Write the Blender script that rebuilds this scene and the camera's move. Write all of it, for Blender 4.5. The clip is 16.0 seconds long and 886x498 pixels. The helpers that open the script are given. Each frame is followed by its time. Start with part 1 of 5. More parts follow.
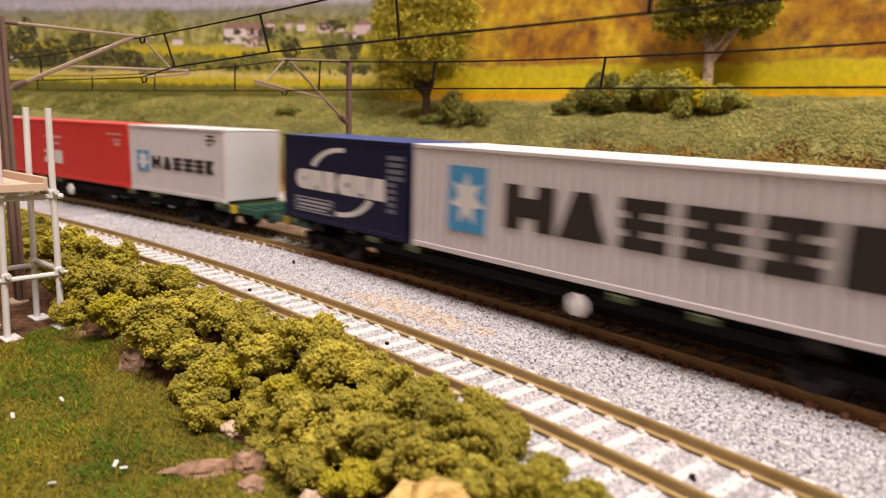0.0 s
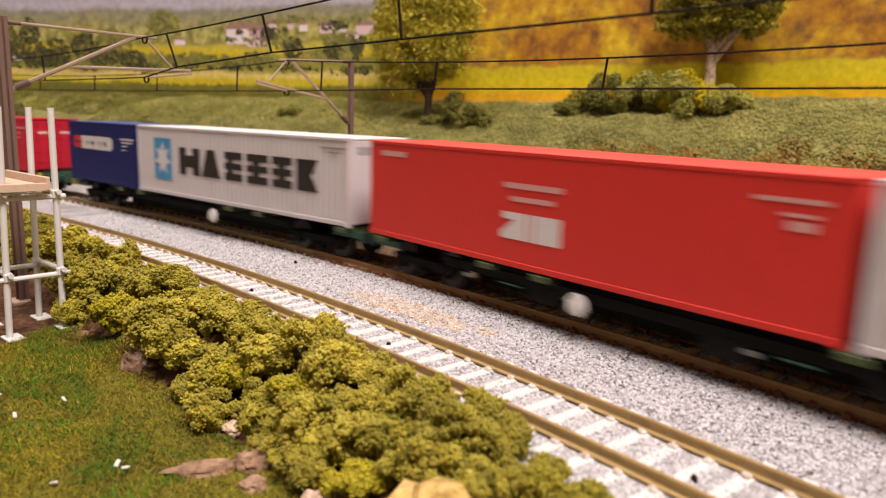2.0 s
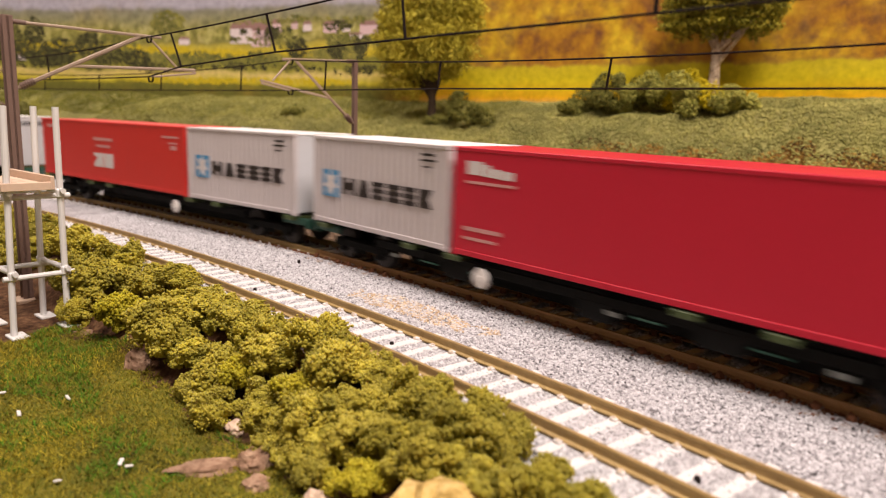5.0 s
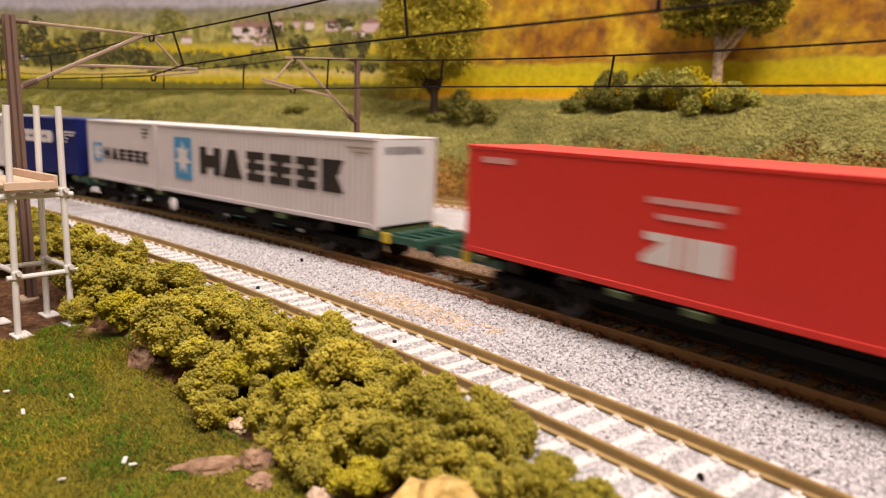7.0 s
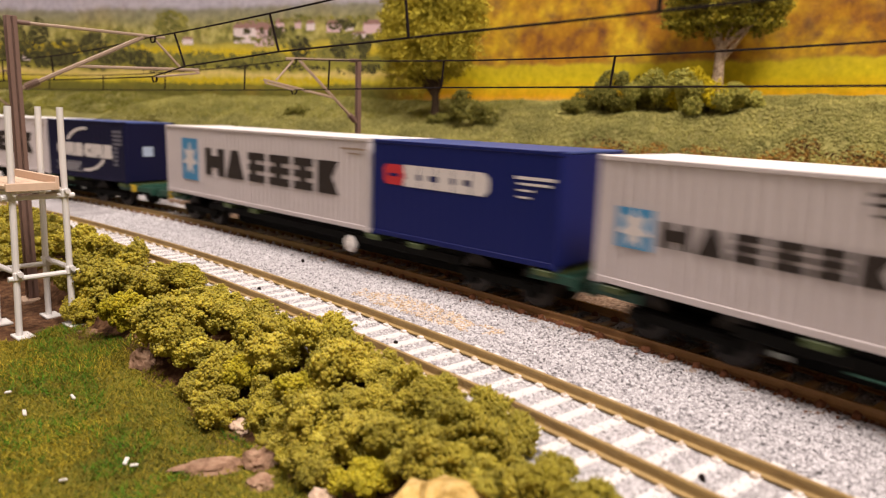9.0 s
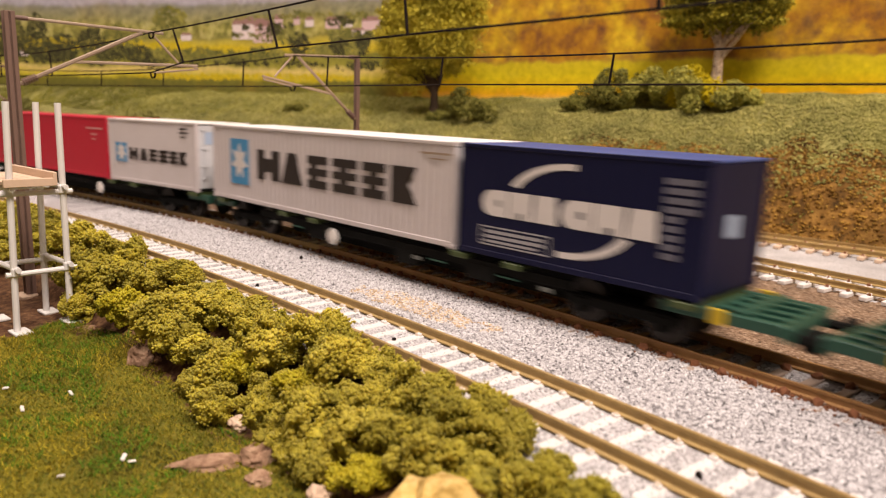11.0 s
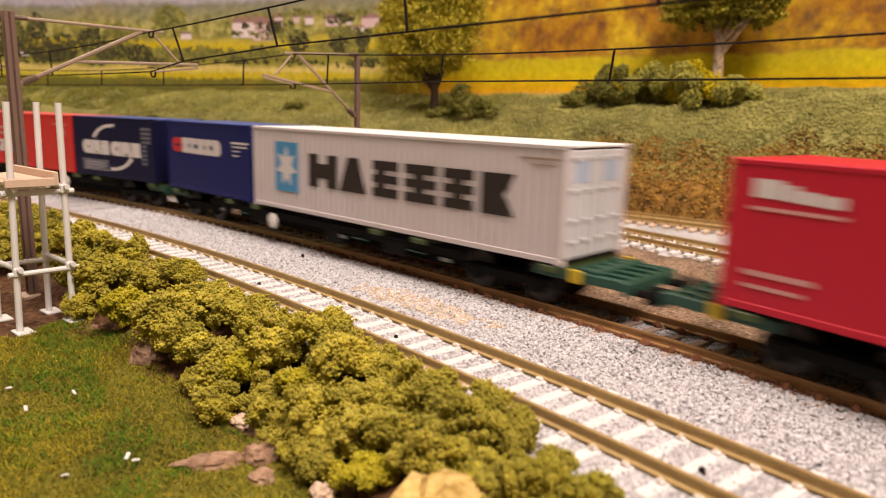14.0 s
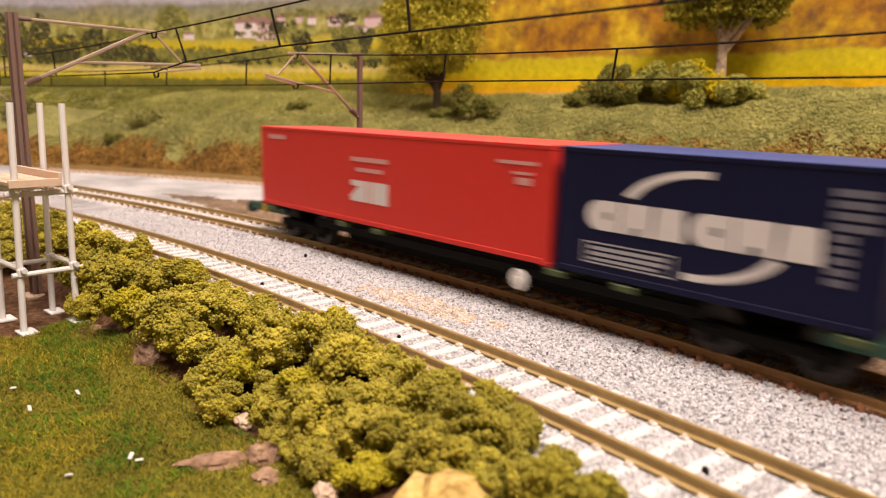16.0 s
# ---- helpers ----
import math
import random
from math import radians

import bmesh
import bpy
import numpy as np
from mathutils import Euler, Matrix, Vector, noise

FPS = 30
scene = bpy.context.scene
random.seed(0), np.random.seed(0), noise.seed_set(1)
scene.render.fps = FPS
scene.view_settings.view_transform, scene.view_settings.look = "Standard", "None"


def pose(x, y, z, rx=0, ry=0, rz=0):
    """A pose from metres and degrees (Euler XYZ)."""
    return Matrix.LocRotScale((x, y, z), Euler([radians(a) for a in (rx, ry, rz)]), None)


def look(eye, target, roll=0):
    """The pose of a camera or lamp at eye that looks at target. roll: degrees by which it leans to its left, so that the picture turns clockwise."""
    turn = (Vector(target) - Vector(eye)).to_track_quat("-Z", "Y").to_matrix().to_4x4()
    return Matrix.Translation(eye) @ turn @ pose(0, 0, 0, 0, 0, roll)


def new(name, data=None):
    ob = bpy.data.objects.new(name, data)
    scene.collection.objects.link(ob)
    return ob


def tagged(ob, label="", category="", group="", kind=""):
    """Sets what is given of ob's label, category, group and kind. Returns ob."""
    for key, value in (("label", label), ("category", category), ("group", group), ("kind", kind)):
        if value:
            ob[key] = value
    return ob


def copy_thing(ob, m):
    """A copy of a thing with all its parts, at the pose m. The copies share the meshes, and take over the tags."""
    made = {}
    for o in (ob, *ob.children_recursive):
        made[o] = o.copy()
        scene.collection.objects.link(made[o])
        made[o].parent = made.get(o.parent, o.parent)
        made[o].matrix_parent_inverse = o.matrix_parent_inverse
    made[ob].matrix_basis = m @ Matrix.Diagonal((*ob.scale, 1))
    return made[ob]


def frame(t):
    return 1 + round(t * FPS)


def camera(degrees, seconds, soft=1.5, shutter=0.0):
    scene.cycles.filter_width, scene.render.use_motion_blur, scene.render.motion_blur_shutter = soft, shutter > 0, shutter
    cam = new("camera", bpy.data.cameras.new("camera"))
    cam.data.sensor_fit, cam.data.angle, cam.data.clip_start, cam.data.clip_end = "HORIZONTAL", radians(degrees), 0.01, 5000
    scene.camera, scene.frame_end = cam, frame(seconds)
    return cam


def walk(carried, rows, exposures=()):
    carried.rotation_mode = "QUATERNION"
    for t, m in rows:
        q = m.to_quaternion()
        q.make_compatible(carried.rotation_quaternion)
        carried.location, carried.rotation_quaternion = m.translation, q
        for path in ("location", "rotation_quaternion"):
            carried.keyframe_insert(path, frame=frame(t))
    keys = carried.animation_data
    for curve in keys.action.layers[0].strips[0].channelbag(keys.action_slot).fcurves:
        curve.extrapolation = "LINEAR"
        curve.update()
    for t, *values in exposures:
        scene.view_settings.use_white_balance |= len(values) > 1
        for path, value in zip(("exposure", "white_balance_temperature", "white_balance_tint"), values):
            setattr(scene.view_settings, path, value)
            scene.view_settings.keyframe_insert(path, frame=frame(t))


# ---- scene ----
# A model railway in 1:76; sizes below are in millimetres and MM turns them into metres.
MM = 0.001
cam = camera(64.3, 16.0, soft=1.2, shutter=0.75)
cam.data.dof.use_dof, cam.data.dof.focus_distance, cam.data.dof.aperture_fstop = True, 0.21, 20.0
EYE = (0.0, -0.15973, 0.05536)
PATH = [(0.0, 52.647, 10.623, 1.75), (0.5, 52.689, 10.607, 1.71), (1.0, 52.715, 10.608, 1.70), (1.5, 52.77, 10.640, 1.76),
        (2.0, 52.795, 10.598, 1.80), (2.5, 52.924, 10.530, 1.75), (3.0, 52.939, 10.560, 1.71), (3.5, 52.953, 10.579, 1.80),
        (4.0, 53.009, 10.596, 1.86), (6.5, 53.188, 10.698, 1.82), (7.0, 53.282, 10.780, 1.74), (7.5, 53.410, 10.650, 1.70),
        (8.0, 53.398, 10.700, 1.63), (8.5, 53.40, 10.718, 1.72), (9.0, 53.374, 10.722, 1.70), (11.5, 53.217, 11.058, 1.87),
        (12.0, 53.22, 11.150, 1.80), (12.5, 53.320, 11.137, 1.80), (13.0, 53.333, 11.120, 1.72), (13.5, 53.352, 11.139, 1.54),
        (14.0, 53.347, 11.187, 1.47), (14.5, 53.342, 11.265, 1.48), (15.0, 53.402, 11.256, 1.39), (15.5, 53.52, 11.22, 1.355),
        (16.0, 53.579, 11.201, 1.36)]


def aim(yaw, pitch, roll):
    a, b = radians(yaw), radians(pitch)
    way = Vector((-math.sin(a) * math.cos(b), math.cos(a) * math.cos(b), -math.sin(b)))
    return look(EYE, Vector(EYE) + way, roll)


walk(cam, [(t, aim(a, b, c)) for t, a, b, c in PATH], exposures=[(0.0, -0.06, 6520, 12.5), (4.0, -0.03, 6560, 12.5), (7.0, -0.04, 6750, 13), (9.0, -0.04, 6600, 12), (11.5, -0.02, 7050, 13.5), (14.0, -0.03, 7100, 14), (16.0, 0.08, 7000, 13.5)])

# ---- light: a hall's ceiling lamps above the layout, and the pale room round it ----
world = bpy.data.worlds.new("hall")
scene.world = world
world.use_nodes = True
wn = world.node_tree.nodes["Background"]
wn.inputs[0].default_value = (1.0, 0.73, 0.60, 1)
wn.inputs[1].default_value = 0.22


def ceiling_lamp(x, y, z, tx, ty, sx, sy, watts, colour):
    data = bpy.data.lights.new("ceiling_lamp", "AREA")
    data.shape, data.size, data.size_y, data.energy, data.color = "RECTANGLE", sx, sy, watts, colour
    ob = new("ceiling_lamp", data)
    ob.matrix_world = look((x, y, z), (tx, ty, 0))
    return ob


ceiling_lamp(0.46, -0.13, 1.17, -0.22, 0.05, 0.7, 0.35, 29.0, (1.0, 0.875, 0.80))
ceiling_lamp(-0.85, -0.30, 1.25, -0.55, 0.10, 0.6, 0.30, 11.0, (1.0, 0.875, 0.80))
scene.view_settings.exposure = 0.0


# ---- materials ----
def nodes_of(name, rough=0.7, metal=0.0, spec=0.4):
    m = bpy.data.materials.new(name)
    m.use_nodes = True
    nt = m.node_tree
    b = nt.nodes["Principled BSDF"]
    b.inputs["Roughness"].default_value = rough
    b.inputs["Metallic"].default_value = metal
    b.inputs["Specular IOR Level"].default_value = spec
    return m, nt, b


def add(nt, kind, **vals):
    n = nt.nodes.new(kind)
    for k, v in vals.items():
        n.inputs[k].default_value = v
    return n


def ramp(nt, fac, stops):
    n = nt.nodes.new("ShaderNodeValToRGB")
    el = n.color_ramp.elements
    while len(el) < len(stops):
        el.new(0.5)
    for e, (pos, col) in zip(el, stops):
        e.position, e.color = pos, (*col, 1)
    nt.links.new(fac, n.inputs[0])
    return n.outputs[0]


def blend(nt, fac, a, b, kind="MIX"):
    n = nt.nodes.new("ShaderNodeMix")
    n.data_type, n.blend_type = "RGBA", kind
    for sock, v in ((n.inputs[0], fac), (n.inputs[6], a), (n.inputs[7], b)):
        if isinstance(v, (int, float)):
            sock.default_value = v
        elif isinstance(v, tuple):
            sock.default_value = (*v, 1)
        else:
            nt.links.new(v, sock)
    return n.outputs[2]


def noise_fac(nt, per_mm, detail=4.0, rough=0.6):
    """A noise whose grains are about per_mm millimetres wide."""
    geo = nt.nodes.new("ShaderNodeNewGeometry")
    n = add(nt, "ShaderNodeTexNoise", Scale=1000.0 / per_mm, Detail=detail, Roughness=rough)
    nt.links.new(geo.outputs["Position"], n.inputs["Vector"])
    return n.outputs["Fac"]


def local_noise(nt, per_mm, detail=4.0, rough=0.6):
    """The same in the thing's own space, so that it travels with it."""
    tc = nt.nodes.new("ShaderNodeTexCoord")
    n = add(nt, "ShaderNodeTexNoise", Scale=1000.0 / per_mm, Detail=detail, Roughness=rough)
    nt.links.new(tc.outputs["Object"], n.inputs["Vector"])
    return n.outputs["Fac"]


def bump(nt, b, height, strength, mm):
    n = add(nt, "ShaderNodeBump", Strength=strength, Distance=mm * MM)
    nt.links.new(height, n.inputs["Height"])
    nt.links.new(n.outputs[0], b.inputs["Normal"])


def paint(name, col, rough=0.55, wear=0.18, metal=0.0, grime=(0.12, 0.09, 0.06), spec=0.35):
    m, nt, b = nodes_of(name, rough, metal, spec)
    big, fine = local_noise(nt, 18), local_noise(nt, 1.6)
    c = blend(nt, fine, tuple(v * (1 - wear * 0.5) for v in col), tuple(min(1, v * (1 + wear * 0.5)) for v in col))
    f = ramp(nt, big, [(0.45, (0, 0, 0)), (0.85, (wear, wear, wear))])
    nt.links.new(blend(nt, f, c, grime), b.inputs["Base Color"])
    bump(nt, b, fine, 0.15, 0.1)
    return m


def mottled(name, cols, coarse_mm, fine_mm, rough=0.9, relief=0.6, depth_mm=0.5, island=False):
    """Earth, turf and stone: cols from dark to light over a coarse and a fine noise."""
    m, nt, b = nodes_of(name, rough, 0, 0.2)
    fine, big = noise_fac(nt, fine_mm, 6, 0.7), noise_fac(nt, coarse_mm, 3)
    n = len(cols)
    stops = [(0.32 + 0.36 * i / max(1, n - 1), c) for i, c in enumerate(cols)]
    base = ramp(nt, fine, stops)
    tone = ramp(nt, big, [(0.35, (0.62, 0.62, 0.62)), (0.65, (1.1, 1.1, 1.1))])
    c = blend(nt, 1.0, base, tone, "MULTIPLY")
    if island:
        geo = nt.nodes.new("ShaderNodeNewGeometry")
        r = ramp(nt, geo.outputs["Random Per Island"], [(0.0, (0.6, 0.6, 0.6)), (1.0, (1.25, 1.22, 1.1))])
        c = blend(nt, 1.0, c, r, "MULTIPLY")
    nt.links.new(c, b.inputs["Base Color"])
    bump(nt, b, fine, relief, depth_mm)
    return m


def island_colour(name, stops, rough=0.85, spec=0.25, coarse=None, each=None, soft=0.0):
    """Many small loose pieces, each with a tone of its own."""
    m, nt, b = nodes_of(name, rough, 0, spec)
    geo = nt.nodes.new("ShaderNodeNewGeometry")
    c = ramp(nt, geo.outputs["Random Per Island"], stops)
    if coarse:
        f = ramp(nt, noise_fac(nt, coarse, 3), [(0.35, (0.66, 0.68, 0.66)), (0.65, (1.2, 1.18, 1.1))])
        c = blend(nt, 1.0, c, f, "MULTIPLY")
    if each:
        info = nt.nodes.new("ShaderNodeObjectInfo")
        c = blend(nt, 1.0, c, ramp(nt, info.outputs["Random"], each), "MULTIPLY")
    if soft:
        b.inputs["Subsurface Weight"].default_value, b.inputs["Subsurface Scale"].default_value = soft, 0.9 * MM
        b.inputs["Subsurface Radius"].default_value = (1.0, 0.8, 0.3)
    nt.links.new(c, b.inputs["Base Color"])
    return m


M_GREY = paint("grey_container_paint", (0.565, 0.515, 0.52), 0.6, 0.12)
# grey containers' roofs: the wall grey lightened for light from overhead
M_GREYLIT = paint("lit_grey_roof_paint", (0.80, 0.80, 0.80), 0.5, 0.06)
M_PALE = paint("pale_end_paint", (0.56, 0.57, 0.60), 0.55, 0.1)
M_RED = paint("red_container_paint", (0.60, 0.030, 0.022), 0.5, 0.10, grime=(0.35, 0.02, 0.02))
M_CRIMSON = paint("crimson_container_paint", (0.50, 0.012, 0.035), 0.5, 0.10, grime=(0.3, 0.01, 0.02))
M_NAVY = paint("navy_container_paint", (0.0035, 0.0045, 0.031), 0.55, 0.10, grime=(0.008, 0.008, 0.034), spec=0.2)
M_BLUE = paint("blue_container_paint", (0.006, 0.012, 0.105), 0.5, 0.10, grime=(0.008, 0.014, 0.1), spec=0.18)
# blue and red roofs: wall colours lightened, overhead light put into the paint
M_BLUELIT = paint("lit_blue_roof_paint", (0.05, 0.085, 0.27), 0.5, 0.1, grime=(0.04, 0.06, 0.18))
M_REDLIT = paint("lit_red_roof_paint", (0.68, 0.09, 0.08), 0.5, 0.1, grime=(0.45, 0.05, 0.05))
M_BLACK = paint("black_lettering", (0.022, 0.015, 0.013), 0.7, 0.1)
M_WHITE = paint("white_lettering", (0.66, 0.62, 0.61), 0.7, 0.1)
M_SKYBLUE = paint("sky_blue_panel", (0.055, 0.27, 0.52), 0.6, 0.1)
M_WORNWHITE = paint("worn_white_writing", (0.60, 0.30, 0.29), 0.7, 0.2)
M_DULLWHITE = paint("dull_white_writing", (0.36, 0.35, 0.38), 0.7, 0.2)
M_FADED = paint("faded_writing", (0.13, 0.13, 0.17), 0.7)
M_SIGNRED = paint("red_sign", (0.55, 0.03, 0.04), 0.6, 0.1)
M_GREEN = paint("green_wagon_paint", (0.020, 0.075, 0.052), 0.5, 0.3, grime=(0.05, 0.06, 0.05))
M_PLATE = paint("dull_plate", (0.16, 0.17, 0.16), 0.6, 0.3)
M_BOLSTER = paint("olive_bolster_paint", (0.06, 0.085, 0.03), 0.5, 0.3, grime=(0.05, 0.06, 0.04))
M_YELLOW = paint("yellow_wagon_paint", (0.55, 0.38, 0.02), 0.55, 0.2)
M_FRAME = paint("dark_underframe", (0.007, 0.007, 0.0065), 0.85, 0.2, grime=(0.016, 0.013, 0.011), spec=0.15)
M_PALEBLUE = paint("pale_blue_label", (0.36, 0.45, 0.60), 0.6, 0.1)
M_STEEL = paint("worn_wheel_steel", (0.045, 0.04, 0.038), 0.55, 0.2, metal=0.5)
M_DISC = paint("white_disc_paint", (0.72, 0.69, 0.66), 0.6, 0.1)
M_RAIL = paint("weathered_rail", (0.40, 0.275, 0.11), 0.55, 0.45, metal=0.25, grime=(0.13, 0.075, 0.03))
M_RAILDARK = paint("rusty_rail", (0.38, 0.21, 0.085), 0.6, 0.4, metal=0.15, grime=(0.18, 0.085, 0.04))
M_RUST = paint("rusty_chair", (0.19, 0.075, 0.035), 0.9, 0.5, grime=(0.07, 0.03, 0.015))
M_CONCRETE = paint("pale_sleeper", (0.68, 0.655, 0.64), 0.85, 0.25, grime=(0.45, 0.42, 0.38))
M_CHAIRPALE = paint("whitened_chair", (0.56, 0.47, 0.38), 0.85, 0.4, grime=(0.30, 0.20, 0.12))
M_SLEEPER = paint("brown_sleeper", (0.33, 0.26, 0.215), 0.85, 0.5, grime=(0.22, 0.13, 0.09))
M_MAST = paint("brown_mast_paint", (0.17, 0.105, 0.085), 0.6, 0.25)
M_TUBE = paint("tan_tube", (0.36, 0.27, 0.20), 0.5, 0.2, metal=0.2)
M_WIRE = paint("dark_wire", (0.016, 0.011, 0.010), 0.8, 0.2, spec=0.1, grime=(0.02, 0.015, 0.012))
M_SCAFF = paint("white_plastic_tube", (0.70, 0.69, 0.68), 0.55, 0.06)
M_PLANK = paint("pale_plank", (0.62, 0.46, 0.34), 0.75, 0.2, grime=(0.35, 0.25, 0.17))
M_ROCK = mottled("tan_rock", [(0.13, 0.07, 0.04), (0.33, 0.20, 0.13), (0.48, 0.33, 0.22)], 14, 3)
M_SAND = mottled("sandy_rock", [(0.28, 0.17, 0.04), (0.50, 0.34, 0.11), (0.66, 0.48, 0.20)], 10, 3)
M_BED = mottled("ballast_bed", [(0.12, 0.115, 0.12), (0.46, 0.44, 0.455), (0.66, 0.64, 0.66)], 25, 0.8, depth_mm=0.5)
M_WHITEBED = mottled("white_ballast", [(0.36, 0.35, 0.355), (0.54, 0.53, 0.54), (0.64, 0.63, 0.64)], 60, 1.0)
M_DIRT = mottled("brown_dirt", [(0.05, 0.03, 0.018), (0.22, 0.14, 0.09), (0.46, 0.36, 0.27)], 12, 1.2)
M_EARTH = mottled("dark_earth", [(0.02, 0.010, 0.005), (0.12, 0.055, 0.026), (0.24, 0.14, 0.07)], 16, 2.5)
M_TURF = mottled("short_turf", [(0.05, 0.055, 0.008), (0.14, 0.13, 0.016), (0.26, 0.20, 0.03)], 22, 2.0)
M_CLIFF = mottled("ochre_cutting", [(0.03, 0.018, 0.006), (0.20, 0.10, 0.022), (0.36, 0.20, 0.05)], 26, 6, depth_mm=2.0)
M_HILL = mottled("hill_turf", [(0.15, 0.145, 0.04), (0.25, 0.235, 0.075), (0.34, 0.30, 0.11)], 40, 3, depth_mm=0.9)
M_STONE = island_colour("ballast_stone", [(0.0, (0.06, 0.058, 0.06)), (0.08, (0.26, 0.25, 0.262)), (0.4, (0.48, 0.47, 0.49)), (1.0, (0.66, 0.65, 0.67))])
M_TANSTONE = island_colour("tan_ballast_stone", [(0.0, (0.30, 0.20, 0.10)), (0.5, (0.58, 0.43, 0.27)), (1.0, (0.72, 0.62, 0.50))])
M_WHITESTONE = island_colour("white_ballast_stone", [(0.0, (0.34, 0.33, 0.34)), (0.25, (0.53, 0.52, 0.53)), (1.0, (0.66, 0.65, 0.665))])
M_BUSH = island_colour("olive_foam", [(0.0, (0.335, 0.275, 0.045)), (0.5, (0.375, 0.31, 0.053)), (1.0, (0.415, 0.345, 0.062))], 0.95, 0.1, coarse=15, each=[(0.0, (0.72, 0.76, 0.70)), (0.5, (0.92, 0.94, 0.90)), (1.0, (1.10, 1.12, 0.90))], soft=0.35)
M_BUSHLIME = island_colour("lime_foam", [(0.0, (0.31, 0.27, 0.018)), (1.0, (0.44, 0.37, 0.035))], 0.95, 0.1, coarse=15, soft=0.35)
M_MIDBUSH = island_colour("olive_shrub_foam", [(0.0, (0.20, 0.205, 0.045)), (0.6, (0.34, 0.325, 0.075)), (1.0, (0.48, 0.44, 0.11))], 0.95, 0.1, coarse=20)
M_YELLOWSHRUB = island_colour("yellow_flower_foam", [(0.0, (0.40, 0.33, 0.02)), (1.0, (0.66, 0.52, 0.02))], 0.95, 0.1)
M_DARKBUSH = island_colour("dark_shrub_foam", [(0.0, (0.07, 0.07, 0.016)), (0.6, (0.16, 0.155, 0.034)), (1.0, (0.27, 0.25, 0.06))], 0.95, 0.1)
M_BLADE = island_colour("grass_fibre", [(0.0, (0.085, 0.10, 0.009)), (0.5, (0.18, 0.165, 0.015)), (1.0, (0.32, 0.25, 0.025))], 0.8, 0.2, coarse=45)
M_BLADEGREEN = island_colour("bright_grass_fibre", [(0.0, (0.03, 0.11, 0.006)), (1.0, (0.10, 0.24, 0.012))], 0.8, 0.2)
M_STRAW = island_colour("yellow_grass_fibre", [(0.0, (0.24, 0.20, 0.014)), (1.0, (0.52, 0.40, 0.03))], 0.8, 0.2)
M_HILLTUFT = island_colour("hill_tuft", [(0.0, (0.19, 0.185, 0.055)), (0.5, (0.255, 0.243, 0.08)), (1.0, (0.33, 0.305, 0.11))], 0.95, 0.1, coarse=34)
# turf colour darkened to stand for shade behind the mounds
M_SHADETURF = island_colour("shaded_turf_tuft", [(0.0, (0.10, 0.105, 0.018)), (0.5, (0.17, 0.165, 0.03)), (1.0, (0.25, 0.23, 0.05))], 0.95, 0.1, coarse=40)
M_GULLY = island_colour("dark_earth_crumb", [(0.0, (0.03, 0.018, 0.008)), (1.0, (0.15, 0.085, 0.025))], 0.95, 0.1)
M_OCHRETUFT = island_colour("ochre_tuft", [(0.0, (0.10, 0.05, 0.012)), (0.5, (0.26, 0.14, 0.03)), (1.0, (0.40, 0.24, 0.055))], 0.95, 0.1, coarse=26)
M_LEAF = island_colour("tree_leaf", [(0.0, (0.26, 0.225, 0.022)), (0.5, (0.48, 0.41, 0.042)), (1.0, (0.64, 0.54, 0.075))], 0.85, 0.15, coarse=34)
M_LEAFB = island_colour("dark_tree_leaf", [(0.0, (0.13, 0.12, 0.018)), (0.5, (0.32, 0.29, 0.032)), (1.0, (0.50, 0.43, 0.06))], 0.85, 0.15, coarse=30)
M_BARK = mottled("dark_bark", [(0.02, 0.013, 0.008), (0.07, 0.045, 0.025)], 10, 1.5)
M_PALEBARK = mottled("pale_bark", [(0.14, 0.09, 0.06), (0.52, 0.40, 0.28), (0.66, 0.54, 0.42)], 8, 1.5)


# ---- building helpers, in millimetres ----
def link(name, bm, mat, parent=None, label=""):
    bmesh.ops.scale(bm, vec=(MM, MM, MM), verts=bm.verts)
    bmesh.ops.recalc_face_normals(bm, faces=bm.faces)
    me = bpy.data.meshes.new(name)
    bm.to_mesh(me)
    bm.free()
    me.materials.append(mat)
    ob = new(name, me)
    if parent:
        ob.parent = parent
    if label:
        ob["label"] = label
    return ob


def part(name, bm, mat, parent, label=""):
    return link(name, bm, mat, parent, label)


def share(name, data, parent, m):
    ob = new(name, data)
    ob.parent = parent
    ob.matrix_basis = m
    return ob


def thing(name, label, category, group="", at=None):
    ob = new(name)
    ob.empty_display_size = 0.01
    if at is not None:
        ob.matrix_basis = at
    return tagged(ob, label, category, group)


def box(bm, x0, x1, y0, y1, z0, z1, bevel=0.0, turn=0.0):
    r = bmesh.ops.create_cube(bm, size=1)
    vs = r["verts"]
    c = Vector(((x0 + x1) / 2, (y0 + y1) / 2, (z0 + z1) / 2))
    bmesh.ops.scale(bm, vec=(x1 - x0, y1 - y0, z1 - z0), verts=vs)
    if bevel:
        es = list({e for v in vs for e in v.link_edges})
        g = bmesh.ops.bevel(bm, geom=es, offset=bevel, segments=1, affect="EDGES", clamp_overlap=True)
        vs = list({v for f in g["faces"] for v in f.verts} | {v for v in vs if v.is_valid})
    if turn:
        bmesh.ops.rotate(bm, cent=(0, 0, 0), matrix=Matrix.Rotation(radians(turn), 3, "Z"), verts=vs)
    bmesh.ops.translate(bm, vec=c, verts=vs)
    return bm


def tube(bm, a, b, r0, r1=None, seg=8):
    a, b = Vector(a), Vector(b)
    d = b - a
    m = Matrix.Translation((a + b) / 2) @ d.to_track_quat("Z", "Y").to_matrix().to_4x4()
    bmesh.ops.create_cone(bm, cap_ends=True, segments=seg, radius1=r0, radius2=r0 if r1 is None else r1, depth=d.length, matrix=m)
    return bm


